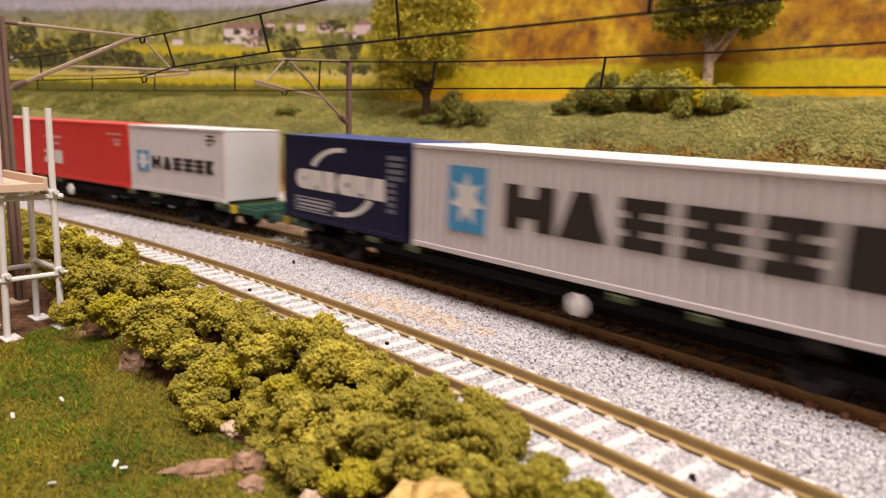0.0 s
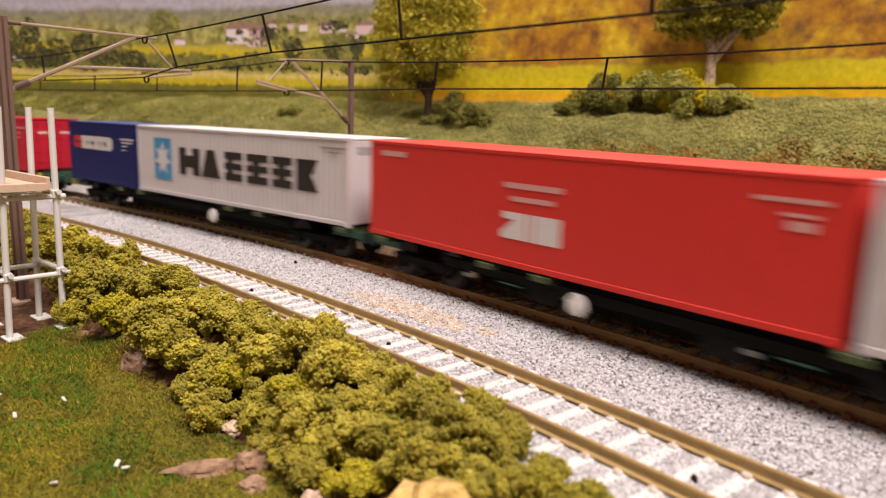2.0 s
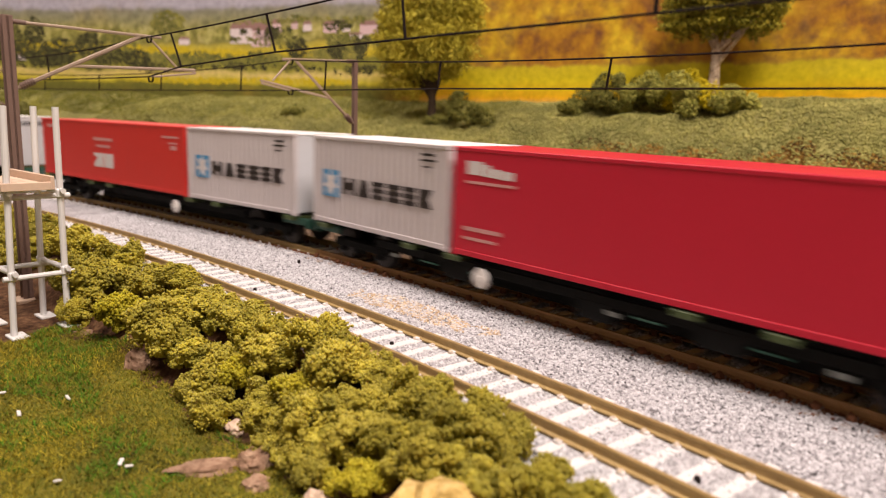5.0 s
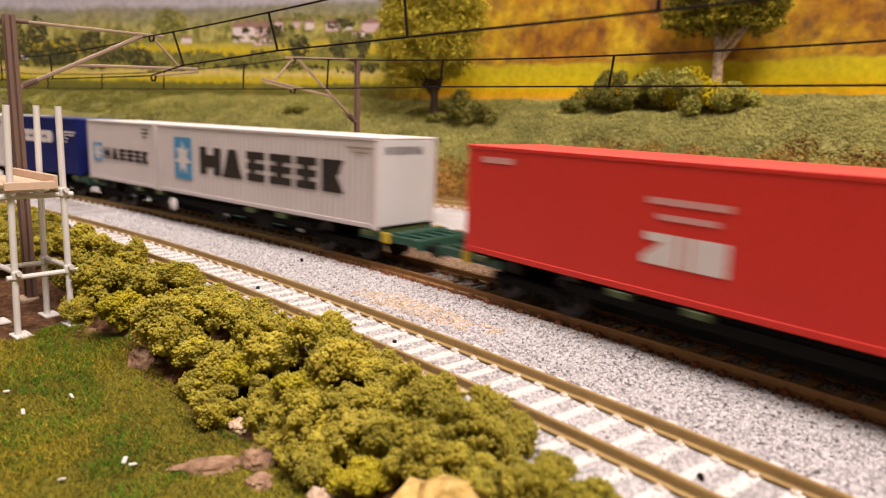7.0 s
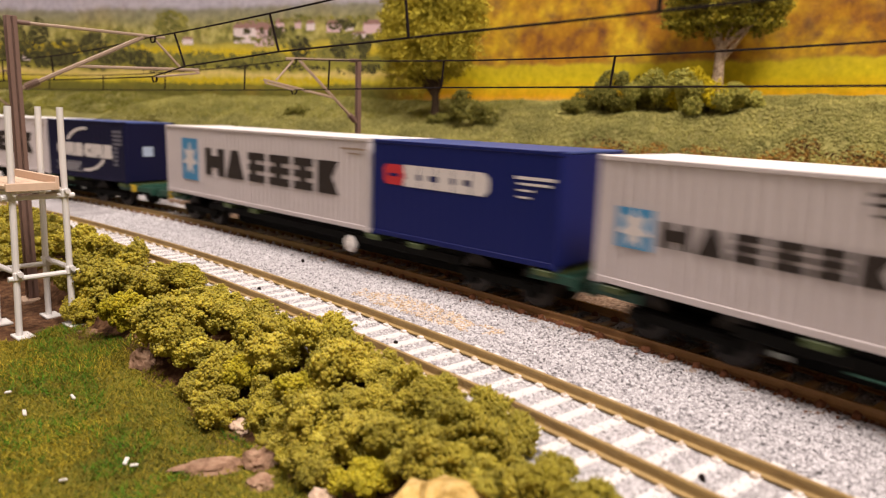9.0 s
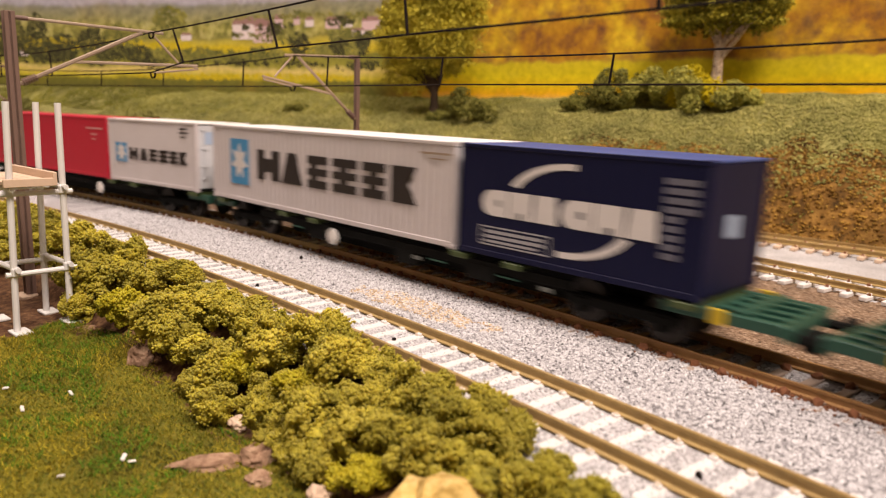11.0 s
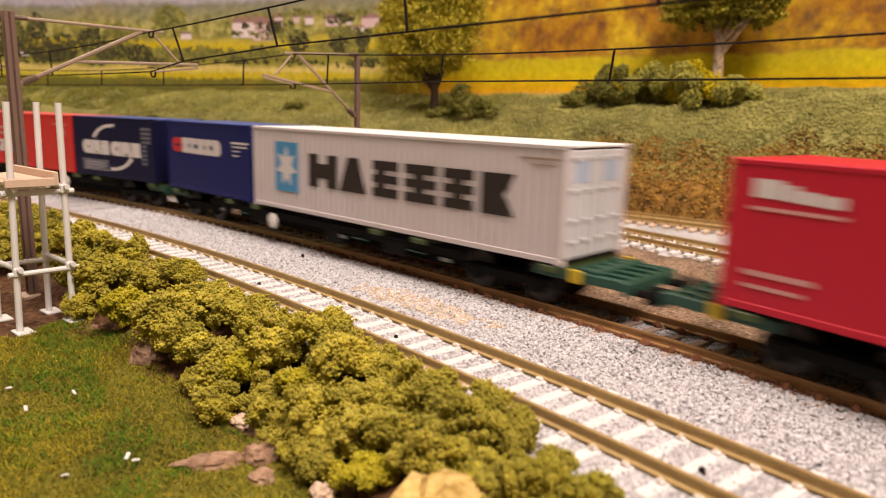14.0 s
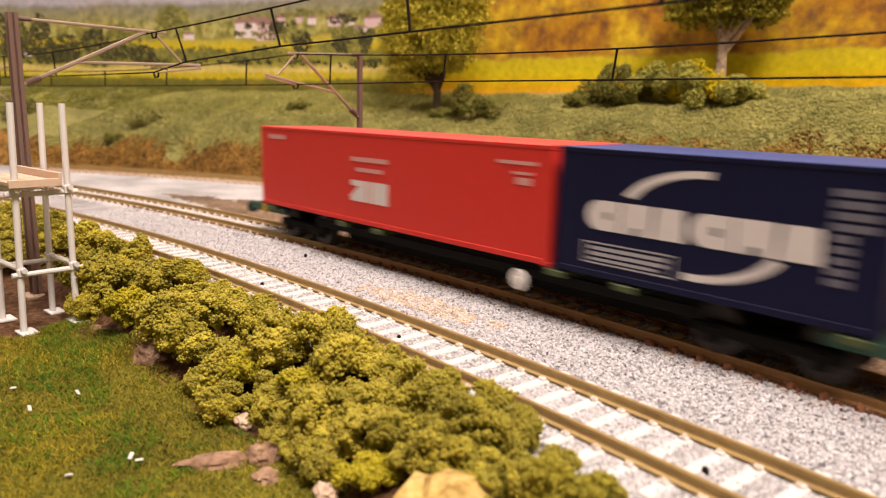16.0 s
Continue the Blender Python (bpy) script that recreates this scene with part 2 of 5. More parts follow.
def mesh_from(name, verts, faces, mat, parent=None, smooth=False):
    me = bpy.data.meshes.new(name)
    me.from_pydata((np.asarray(verts, float) * MM).tolist(), [], np.asarray(faces).tolist() if not isinstance(faces, list) else faces)
    if smooth:
        me.shade_smooth()
    me.materials.append(mat)
    ob = new(name, me)
    if parent:
        ob.parent = parent
    return ob


rng = np.random.default_rng(7)
OCTA_V = np.array([(1, 0, 0), (-1, 0, 0), (0, 1, 0), (0, -1, 0), (0, 0, 1), (0, 0, -1)], float)
OCTA_F = np.array([(0, 2, 4), (2, 1, 4), (1, 3, 4), (3, 0, 4), (2, 0, 5), (1, 2, 5), (3, 1, 5), (0, 3, 5)])
_b = bmesh.new()
bmesh.ops.create_icosphere(_b, subdivisions=1, radius=1)
ICO_V = np.array([v.co[:] for v in _b.verts])
ICO_F = np.array([[v.index for v in f.verts] for f in _b.faces])
_b.free()


def spins(n):
    q = rng.normal(size=(n, 4))
    q /= np.linalg.norm(q, axis=1)[:, None]
    w, x, y, z = q.T
    return np.stack([np.stack([1 - 2 * (y * y + z * z), 2 * (x * y - z * w), 2 * (x * z + y * w)], 1),
                     np.stack([2 * (x * y + z * w), 1 - 2 * (x * x + z * z), 2 * (y * z - x * w)], 1),
                     np.stack([2 * (x * z - y * w), 2 * (y * z + x * w), 1 - 2 * (x * x + y * y)], 1)], 1)


def lumps(centres, sizes, base=(OCTA_V, OCTA_F), jitter=0.3, flat=1.0):
    """Vertices and faces of many small uneven pieces."""
    bv, bf = base
    n = len(centres)
    v = bv[None] * (1 + rng.uniform(-jitter, jitter, (n, len(bv), 1)))
    v = np.einsum("nij,nkj->nki", spins(n), v)
    v[:, :, 2] *= flat
    v = v * np.asarray(sizes)[:, None, None] + np.asarray(centres)[:, None, :]
    f = bf[None] + (np.arange(n) * len(bv))[:, None, None]
    return v.reshape(-1, 3), f.reshape(-1, 3)


def leaves(centres, sizes):
    """Small four-cornered leaves at any slant."""
    q = np.array([(-1, -0.6, 0), (1, -0.6, 0), (1, 0.6, 0.25), (-1, 0.6, 0.25)], float)
    n = len(centres)
    v = np.einsum("nij,kj->nki", spins(n), q) * np.asarray(sizes)[:, None, None] + np.asarray(centres)[:, None, :]
    return v.reshape(-1, 3), (np.arange(4)[None] + 4 * np.arange(n)[:, None])


def wave(x, y, scale, seed):
    """Smooth value noise in -1..1, for arrays."""
    r = np.random.default_rng(seed)
    g = r.uniform(-1, 1, (256, 256))
    u, w = np.asarray(x) / scale + 1000.3, np.asarray(y) / scale + 1000.7
    i, j = np.floor(u).astype(int), np.floor(w).astype(int)
    a, b = u - i, w - j
    a, b = a * a * (3 - 2 * a), b * b * (3 - 2 * b)
    i0, i1, j0, j1 = i % 256, (i + 1) % 256, j % 256, (j + 1) % 256
    return (g[i0, j0] * (1 - a) + g[i1, j0] * a) * (1 - b) + (g[i0, j1] * (1 - a) + g[i1, j1] * a) * b


# ---- the plan: the train runs on an arc; the back line on another ----
R = 1588.0
C4, R4 = (104.0, -1076.4), 1287.2
NEAR = -57.6
FIELD = -18.0
BED = -3.3


def on_arc(s, off=0.0, z=0.0):
    a = s / R
    return Vector(((R + off) * math.sin(a), -R + (R + off) * math.cos(a), z))


def off_of(x, y):
    return np.hypot(x, y + R) - R


def s_of(x, y):
    return R * np.arctan2(x, y + R)


def d_of(x, y):
    return np.hypot(x - C4[0], y - C4[1]) - R4


def on_back(x, d, z=0.0):
    r = R4 + d
    return Vector((x, C4[1] + math.sqrt(r * r - (x - C4[0]) ** 2), z))


def height(x, y):
    x, y = np.asarray(x, float), np.asarray(y, float)
    off, d, s = off_of(x, y), d_of(x, y), s_of(x, y)
    e = off + 2.0 * wave(x, y, 18, 3)
    z = np.interp(e, [-108, -98, -81, -76, -71, -46, -43.5, -18, -14.5, 15, 22], [FIELD, FIELD + 1, -6.5, -4.2, -2.88, -2.88, -3.3, -3.3, -2.75, -2.75, -4.2])
    z = z + np.where(e < -100, 0.9 * wave(x, y, 22, 4) + 0.4 * wave(x, y, 6, 5), 0)
    z = z - 0.7 * (abs(off) < 7.0)
    dirt = np.clip((e - 20) / 15, 0, 1) * np.clip((75 - e) / 15, 0, 1)
    z = z + dirt * (0.9 + 0.9 * wave(x, y, 14, 6))
    crest = np.interp(x, [-760, -440, -300, -180, 0], [49, 55, 61, 66, 68])
    top = np.interp(x, [-760, -440, -300, -180, 0], [69, 70, 72, 77, 78])
    f = np.interp(d, [19, 26, 40, 62, 90], [0, 0.22, 0.47, 0.76, 1.0])
    f2 = np.clip((d - 90) / 45, 0, 1.3)
    hill = (crest - BED) * f + (top - crest) * f2
    rough = np.clip((d - 19) / 10, 0, 1) * (5.6 * wave(x, y, 44, 8) + 3.4 * wave(x, y, 15, 9) + 1.3 * wave(x, y, 5.5, 10))
    return z + np.where(d > 19, hill + rough * np.interp(d, [19, 70, 120], [1, 0.9, 0.35]), 0)


# ---- ground ----
def ground_sheet():
    xs = np.concatenate([np.arange(-1300, -760, 12.0), np.arange(-760, 60, 3.1), np.arange(60, 400, 20.0)])
    ys = np.concatenate([np.arange(-420, -190, 10.0), np.arange(-190, 330, 3.1), np.arange(330, 460, 10.0)])
    X, Y = np.meshgrid(xs, ys, indexing="ij")
    Z = height(X, Y)
    v = np.stack([X, Y, Z], 2).reshape(-1, 3)
    nx, ny = X.shape
    a = (np.arange(nx - 1)[:, None] * ny + np.arange(ny - 1)[None]).ravel()
    f = np.stack([a, a + ny, a + ny + 1, a + 1], 1)
    ob = mesh_from("ground", v, f, M_TURF, smooth=True)
    for m in (M_EARTH, M_BED, M_WHITEBED, M_DIRT, M_CLIFF, M_HILL):
        ob.data.materials.append(m)
    c = v[f].mean(1)
    off, d, s = off_of(c[:, 0], c[:, 1]), d_of(c[:, 0], c[:, 1]), s_of(c[:, 0], c[:, 1])
    w = wave(c[:, 0], c[:, 1], 12, 21) + 0.5 * wave(c[:, 0], c[:, 1], 4, 22)
    idx = np.zeros(len(f), int)
    idx[(off > -103 + 4 * w)] = 1
    yard = np.hypot(c[:, 0] + 300, (c[:, 1] + 130) * 1.6) < 52 + 8 * w
    idx[yard & (off < -90)] = 1
    idx[off > -77 + 1.5 * w] = 2
    idx[(off > -42) & (off < -41)] = 2
    idx[off > 17 + 2 * w] = 3
    idx[(off > 17 + 2 * w) & (off < np.interp(s, [-480, -380, -300, -200], [40, 62, 88, 110]) + 6 * w) & (s > -480) & (off > np.interp(s, [-480, -400, -300], [38, 24, 17]) + 2 * w)] = 4
    idx[d > 17 + 2.5 * w] = 5
    idx[(d > 42 + np.interp(c[:, 0], [-420, -330, -290, -230, -190], [0, 4, 16, 12, 2]) + 9 * w + 10 * wave(c[:, 0], c[:, 1], 60, 23))] = 6
    ob.data.polygons.foreach_set("material_index", idx)
    return tagged(ob, "model ground with turf, ballast, bare earth and hillside", "ground", kind="structure")


ground_sheet()


def baseboard():
    """Plain trackbed that carries the line on round its arc, out of sight."""
    bm = bmesh.new()
    rows = []
    for i in range(61):
        s = -3250 + 100.0 * i
        rows.append([bm.verts.new(on_arc(s, o, BED - 3.6)) for o in (-30, 30)] + [bm.verts.new(on_arc(s, o, -22)) for o in (30, -30)])
    for a, b in zip(rows, rows[1:]):
        for k in range(4):
            bm.faces.new((a[k], a[(k + 1) % 4], b[(k + 1) % 4], b[k]))
    bm.faces.new(rows[0])
    bm.faces.new(rows[-1])
    tagged(link("trackbed", bm, M_BED), "grey ballasted trackbed running on round the curve", "trackbed", kind="structure")


baseboard()


# ---- tracks ----
RAIL_PROFILE = [(-0.9, -2.5), (0.9, -2.5), (0.9, -2.15), (0.28, -1.8), (0.28, -0.75), (0.45, -0.6), (0.45, 0.0), (-0.45, 0.0), (-0.45, -0.6), (-0.28, -0.75), (-0.28, -1.8), (-0.9, -2.15)]


def rail_mesh(place, s0, s1, step, side):
    bm = bmesh.new()
    n = max(2, int((s1 - s0) / step) + 1)
    prev = None
    for i in range(n):
        s = s0 + (s1 - s0) * i / (n - 1)
        ring = [bm.verts.new(place(s, side * 8.25 + o, z)) for o, z in RAIL_PROFILE]
        if prev:
            for k in range(len(ring)):
                bm.faces.new((prev[k], prev[(k + 1) % len(ring)], ring[(k + 1) % len(ring)], ring[k]))
        prev = ring
    return bm


def sleeper_bm():
    bm = bmesh.new()
    box(bm, -1.3, 1.3, -15, 15, -1.6, 0, 0.25)
    for y in (-8.25, 8.25):
        for dy in (-1.5, 1.5):
            box(bm, -0.8, 0.8, y + dy - 0.55, y + dy + 0.55, -0.1, 0.65, 0.15)
    return bm


def frame_at(place, s):
    a, b = place(s - 1, 0, 0), place(s + 1, 0, 0)
    return Matrix.Translation(place(s, 0, 0) * MM) @ (b - a).to_track_quat("X", "Z").to_matrix().to_4x4()


def track(label, place, s0, s1, pitch, mat, label_sleeper, group="railway tracks", full=None, chair=0.75, steel=None, pale=None, foot=None):
    t = thing("railway_track", label, "track", group)
    lo, hi = full or (s0, s1)
    for side in (-1, 1):
        if pale is not None:
            part("rail", rail_mesh(place, lo, pale, 14.0, side), M_RAIL, t, "weathered brown steel rail")
            lo_dark = pale + 0.3
        else:
            lo_dark = lo
        part("rail", rail_mesh(place, lo_dark, hi, 14.0, side), steel or M_RAIL, t, "weathered brown steel rail")
    first = part("sleeper", sleeper_bm(), mat, t, label_sleeper)
    data = first.data
    data.transform(Matrix.Translation((0, 0, -2.5 * MM)))
    bpy.data.objects.remove(first)
    white = data.copy()
    white.materials[0] = M_CONCRETE
    n = int((s1 - s0) / pitch)
    for i in range(n):
        m = frame_at(place, s0 + pitch * i) @ pose(rng.normal(0, 0.15) * MM, rng.normal(0, 0.3) * MM, rng.normal(0, 0.08) * MM, 0, 0, rng.normal(0, 0.6))
        share("sleeper", white if pale is not None and s0 + pitch * i < pale else data, t, m)
    # rusty chairs and dirt along the foot of each rail
    n = int((s1 - s0) / pitch)
    cs, sz = [], []
    for i in range(n):
        for o in (-8.25, 8.25):
            for k in (-0.8 - chair * 1.25, 0.8 + chair * 1.25):
                cs.append(place(s0 + pitch * i, o + k, -2.2)[:])
                sz.append(0.75 if pale is not None and s0 + pitch * i < pale else chair)
    v, f = lumps(np.array(cs), np.array(sz), (ICO_V, ICO_F), 0.25)
    ch = mesh_from("rail_chair", v, f, foot or M_RUST, t)
    tagged(ch, kind="stuff")
    return t


track("near railway track with weathered rails on whitened sleepers", lambda s, o, z: on_arc(s, NEAR + o, z), -900, 60, 7.2, M_CONCRETE, "whitened concrete sleeper", foot=M_CHAIRPALE)
track("curved main railway track with rusty sleepers under the train", on_arc, -900, 60, 7.2, M_SLEEPER, "rust-brown sleeper", full=(-3240, 2740), chair=1.3, steel=M_RAILDARK, pale=-262)


def third(s, o, z):
    return Vector((s, 113.0 + o, z))


def back_line(s, o, z):
    a = s / R4
    return Vector((C4[0] + (R4 + 4 + o) * math.sin(a), C4[1] + (R4 + 4 + o) * math.cos(a), z))


track("brown-railed siding on pale sleepers behind the main line", third, -268, 40, 7.2, M_CONCRETE, "pale sleeper")
track("far railway track at the foot of the hillside", back_line, -900, 60, 7.2, M_PLANK, "tan sleeper")


def stones(name, n, s_rng, o_rng, size, mat, label, keep=None):
    s, o = rng.uniform(*s_rng, n), rng.uniform(*o_rng, n)
    x, y = (R + o) * np.sin(s / R), -R + (R + o) * np.cos(s / R)
    if keep is not None:
        k = keep(x, y, s, o)
        x, y = x[k], y[k]
    z = height(x, y)
    r = rng.uniform(0.6, 1.25, len(x)) * size
    v, f = lumps(np.stack([x, y, z + r * 0.25], 1), r, jitter=0.35, flat=0.8)
    tagged(mesh_from(name, v, f, mat), label, "ballast", kind="stuff")


def clear_rails(x, y, s, o):
    k = np.ones(len(x), bool)
    for c in (NEAR, 0.0):
        for q in (-8.25, 8.25):
            k &= abs(o - c - q) > 1.6
    return k


stones("ballast", 52000, (-430, -30), (-43, -11.0), 0.45, M_STONE, "loose grey and white ballast stones between tracks", clear_rails)
stones("ballast", 24000, (-430, -30), (-77, -43), 0.46, M_WHITESTONE, "white powdery ballast around the near track", clear_rails)
stones("ballast", 9000, (-430, -30), (-7, 18), 0.45, M_STONE, "dirty ballast under the main track", clear_rails)


def stained(x, y, s, o):
    return clear_rails(x, y, s, o) & (((s + STAIN[0]) / 34) ** 2 + ((o - STAIN[1]) / 6.5) ** 2 + 0.7 * wave(x, y, 5, 77) < 0.9)


STAIN = (178.0, -31.0)
stones("ballast", 6000, (-230, -120), (-42, -20), 0.5, M_TANSTONE, "tan-stained patch of ballast stones", stained)


def rust_crumbs():
    n = 2600
    s, side = rng.uniform(-430, -30, n), rng.integers(0, 2, n) * 2 - 1
    o = side * (8.25 + 0.9 + rng.exponential(1.0, n))
    x, y = (R + o) * np.sin(s / R), -R + (R + o) * np.cos(s / R)
    r = rng.uniform(0.3, 0.65, n)
    v, f = lumps(np.stack([x, y, height(x, y) + r * 0.35], 1), r, jitter=0.35)
    tagged(mesh_from("rust_crumb", v, f, M_RUST), "rusty crumbs along the feet of the main rails", "ballast", kind="stuff")


rust_crumbs()


# ---- train ----
def side_panel_bm(length, h, ribs, y, depth=0.35):
    """A corrugated wall in the plane y; ribs point outwards and in again."""
    bm = bmesh.new()
    sign = -1 if y < 0 else 1
    pitch = (length - 3.0) / ribs
    pts = [(-length / 2 + 1.0, 0.0)]
    for i in range(ribs):
        x = -length / 2 + 1.5 + pitch * i
        pts += [(x, 0.0), (x + pitch * 0.2, -depth), (x + pitch * 0.5, -depth), (x + pitch * 0.7, 0.0)]
    pts.append((length / 2 - 1.0, 0.0))
    lo = [bm.verts.new((x, y + sign * d, 2.0)) for x, d in pts]
    hi = [bm.verts.new((x, y + sign * d, h - 1.0)) for x, d in pts]
    lo2 = [bm.verts.new((x, y - sign * 0.9, 2.0)) for x, d in (pts[0], pts[-1])]
    hi2 = [bm.verts.new((x, y - sign * 0.9, h - 1.0)) for x, d in (pts[0], pts[-1])]
    for i in range(len(pts) - 1):
        bm.faces.new((lo[i], lo[i + 1], hi[i + 1], hi[i]))
    bm.faces.new((lo2[1], lo2[0], hi2[0], hi2[1]))
    bm.faces.new((lo2[0], lo[0], hi[0], hi2[0]))
    bm.faces.new((lo[-1], lo2[1], hi2[1], hi[-1]))
    return bm


def flat_shape(pts, y=-16.12, thick=0.1):
    """A thin painted shape on the near wall, from (x, z) corners."""
    bm = bmesh.new()
    a = [bm.verts.new((x, y, z)) for x, z in pts]
    b = [bm.verts.new((x, y + thick, z)) for x, z in pts]
    bm.faces.new(a)
    bm.faces.new(b[::-1])
    for i in range(len(a)):
        bm.faces.new((a[i], a[(i + 1) % len(a)], b[(i + 1) % len(a)], b[i]))
    return bm


def rect(x0, x1, z0, z1):
    return [(x0, z0), (x1, z0), (x1, z1), (x0, z1)]


def bars(rects, y=-16.12, thick=0.1):
    bm = bmesh.new()
    for x0, x1, z0, z1 in rects:
        box(bm, x0, x1, y, y + thick, z0, z1)
    return bm


def star_panel(parent, x0, x1, z0, z1):
    panel = part("emblem_panel", bars([(x0, x1, z0, z1)], -16.14), M_SKYBLUE, parent, "sky-blue square panel")
    cx, cz, r = (x0 + x1) / 2, (z0 + z1) / 2, (x1 - x0) * 0.46
    pts = []
    for k in range(14):
        a = math.pi / 2 + math.pi * k / 7
        q = r if k % 2 == 0 else r * 0.5
        pts.append((cx + q * math.cos(a), cz + q * 1.12 * math.sin(a)))
    part("emblem", flat_shape(pts, -16.24), M_WHITE, panel, "white seven-pointed emblem")


def word_blocks(parent, spans, z0, z1, mat, label):
    """A brand word as plain blocks of its size and colour: notched, sloping or slotted."""
    h = z1 - z0
    for i, (a, b) in enumerate(spans):
        t = b - a
        if i == 0:
            bm = bars([(a, a + t * 0.34, z0, z1), (b - t * 0.34, b, z0, z1), (a + t * 0.34, b - t * 0.34, z0 + h * 0.28, z0 + h * 0.72)])
        elif i == 1:
            bm = flat_shape([(a, z0), (b, z0), (b - t * 0.31, z1), (a + t * 0.31, z1)])
        elif i in (2, 3, 4):
            c = a + t * (0.16, 0.30, 0.34)[i - 2]
            bm = bars([(a, b, z0, z0 + h * 0.25), (a, b, z0 + h * 0.39, z0 + h * 0.61), (a, b, z1 - h * 0.25, z1),
                       (c, c + t * 0.32, z0 + h * 0.25, z0 + h * 0.39), (c, c + t * 0.32, z0 + h * 0.61, z1 - h * 0.25)])
        else:
            bm = flat_shape([(a, z0), (b - t * 0.1, z0), (a + t * 0.62, z0 + h * 0.5), (b - t * 0.1, z1), (a, z1)])
        part("letter_block", bm, mat, parent, label)


def writing(parent, rects, mat, label):
    """Writing too small to read: each line a plain bar."""
    for q in rects:
        part("writing_bar", bars([q]), mat, parent, label.replace("bars", "bar"))


def arc_shape(cx, cz, r0, r1, a0, a1, squash):
    pts = []
    for k in range(13):
        a = radians(a0 + (a1 - a0) * k / 12)
        pts.append((cx + r1 * math.cos(a), cz + r1 * squash * math.sin(a)))
    for k in range(12, -1, -1):
        a = radians(a0 + (a1 - a0) * k / 12)
        pts.append((cx + r0 * math.cos(a), cz + r0 * squash * math.sin(a)))
    return pts


CH = 33.4


def container(kind, length, paint_mat, roof_mat, end_mat, label, doors=False):
    h, hl = CH, length / 2
    c = thing("shipping_container", label, "container", "containers of the train")
    grey = kind in ("grey40", "grey20")
    ribs = int(length / (3.3 if grey else 4.4))
    for y in (-16, 16):
        part("side_panel", side_panel_bm(length, h, ribs, y, 0.55 if grey else 0.12), paint_mat, c)
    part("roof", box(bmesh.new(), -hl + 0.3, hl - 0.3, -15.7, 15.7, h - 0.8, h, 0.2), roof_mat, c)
    part("floor", box(bmesh.new(), -hl + 0.5, hl - 0.5, -15.4, 15.4, 0.6, 1.6), M_FRAME, c)
    for y in (-15.75, 15.75):
        part("bottom_rail", box(bmesh.new(), -hl + 0.5, hl - 0.5, y - 0.45, y + 0.45, 0.5, 2.2, 0.15), paint_mat, c)
        part("top_rail", box(bmesh.new(), -hl + 0.5, hl - 0.5, y - 0.4, y + 0.4, h - 1.2, h - 0.1, 0.15), paint_mat, c)
    for x in (-hl + 0.8, hl - 0.8):
        for y in (-15.2, 15.2):
            part("corner_post", box(bmesh.new(), x - 0.8, x + 0.8, y - 0.95, y + 0.95, 1.5, h - 1.5, 0.2), paint_mat, c)
            for z in (0, h - 1.5):
                part("corner_casting", box(bmesh.new(), x - 1.0, x + 1.0, y - 1.05, y + 1.05, z, z + 1.6, 0.25), paint_mat, c)
    part("end_panel", box(bmesh.new(), -hl + 0.4, -hl + 1.0, -14.4, 14.4, 1.0, h - 1.0, 0.1), end_mat, c)
    if not doors:
        part("end_panel", box(bmesh.new(), hl - 1.0, hl - 0.35, -14.4, 14.4, 1.0, h - 1.0, 0.1), end_mat, c)
        if kind == "navy20":
            part("end_label", box(bmesh.new(), hl - 0.37, hl - 0.25, -5.0, 1.5, 14.5, 20.0), M_PALEBLUE, c, "pale square label")
        if kind == "grey40":
            part("writing_bars", bars([(-11, -8.2, 27, 30), (-7.5, -5, 27, 30), (-4.4, -1.6, 27, 30), (-1, 1.8, 27, 30), (2.4, 5.2, 27, 30), (5.8, 8.6, 27, 30)]), M_BLACK, c, "dark row of blocks").matrix_basis = pose((hl - 0.35 - 16.12) * MM, 0, 0, 0, 0, 90)
    else:
        for y0, y1 in ((-14.3, -0.15), (0.15, 14.3)):
            door = part("door", box(bmesh.new(), hl - 1.0, hl - 0.4, y0, y1, 1.6, h - 1.4, 0.15), end_mat, c)
            for q in (0.22, 0.72):
                y = y0 + (y1 - y0) * q
                part("lock_rod", tube(bmesh.new(), (hl - 0.1, y, 2), (hl - 0.1, y, h - 2), 0.32, seg=6), M_PALE if grey else end_mat, door, "vertical lock rod")
                for z in (6.5, 12.5, 21, 30):
                    part("rod_bracket", box(bmesh.new(), hl - 0.4, hl + 0.25, y - 1.5, y + 1.5, z - 0.4, z + 0.4, 0.1), M_PALE if grey else end_mat, door)
            if grey:
                part("label_panel", box(bmesh.new(), hl - 0.42, hl - 0.28, y0 + 3, y1 - 3, 23, 29), M_PALEBLUE, door, "small pale blue panel")
            else:
                part("writing_bars", box(bmesh.new(), hl - 0.42, hl - 0.28, y0 + 3, y1 - 4, 24, 25.2), M_WHITE, door, "white writing bar")
    if kind == "grey40":
        star_panel(c, -65, -49, 8.0, 27.8)
        word_blocks(c, [(-41.6, -24), (-22.5, -7), (-3.5, 10), (13, 28), (31, 44), (47, 61.5)], 11.8, 24.2, M_BLACK, "black block of the company word")
        writing(c, [(61.5, 77, 29.0, 29.7), (66, 73, 27.4, 27.9)], M_TUBE, "faint brown writing bars")
    elif kind == "grey20":
        star_panel(c, -35, -24, 10.8, 21.0)
        word_blocks(c, [(-21.7, -13.5), (-12, -4.5), (-3, 4), (6, 13.5), (15, 21.5), (23, 30.5)], 12.6, 18.8, M_BLACK, "black block of the company word")
        writing(c, [(24, 30, 29.6, 30.4), (23.5, 31, 27.8, 28.5), (25, 28.5, 25.8, 26.4)], M_BLACK, "small dark writing bars")
    elif kind == "red40":
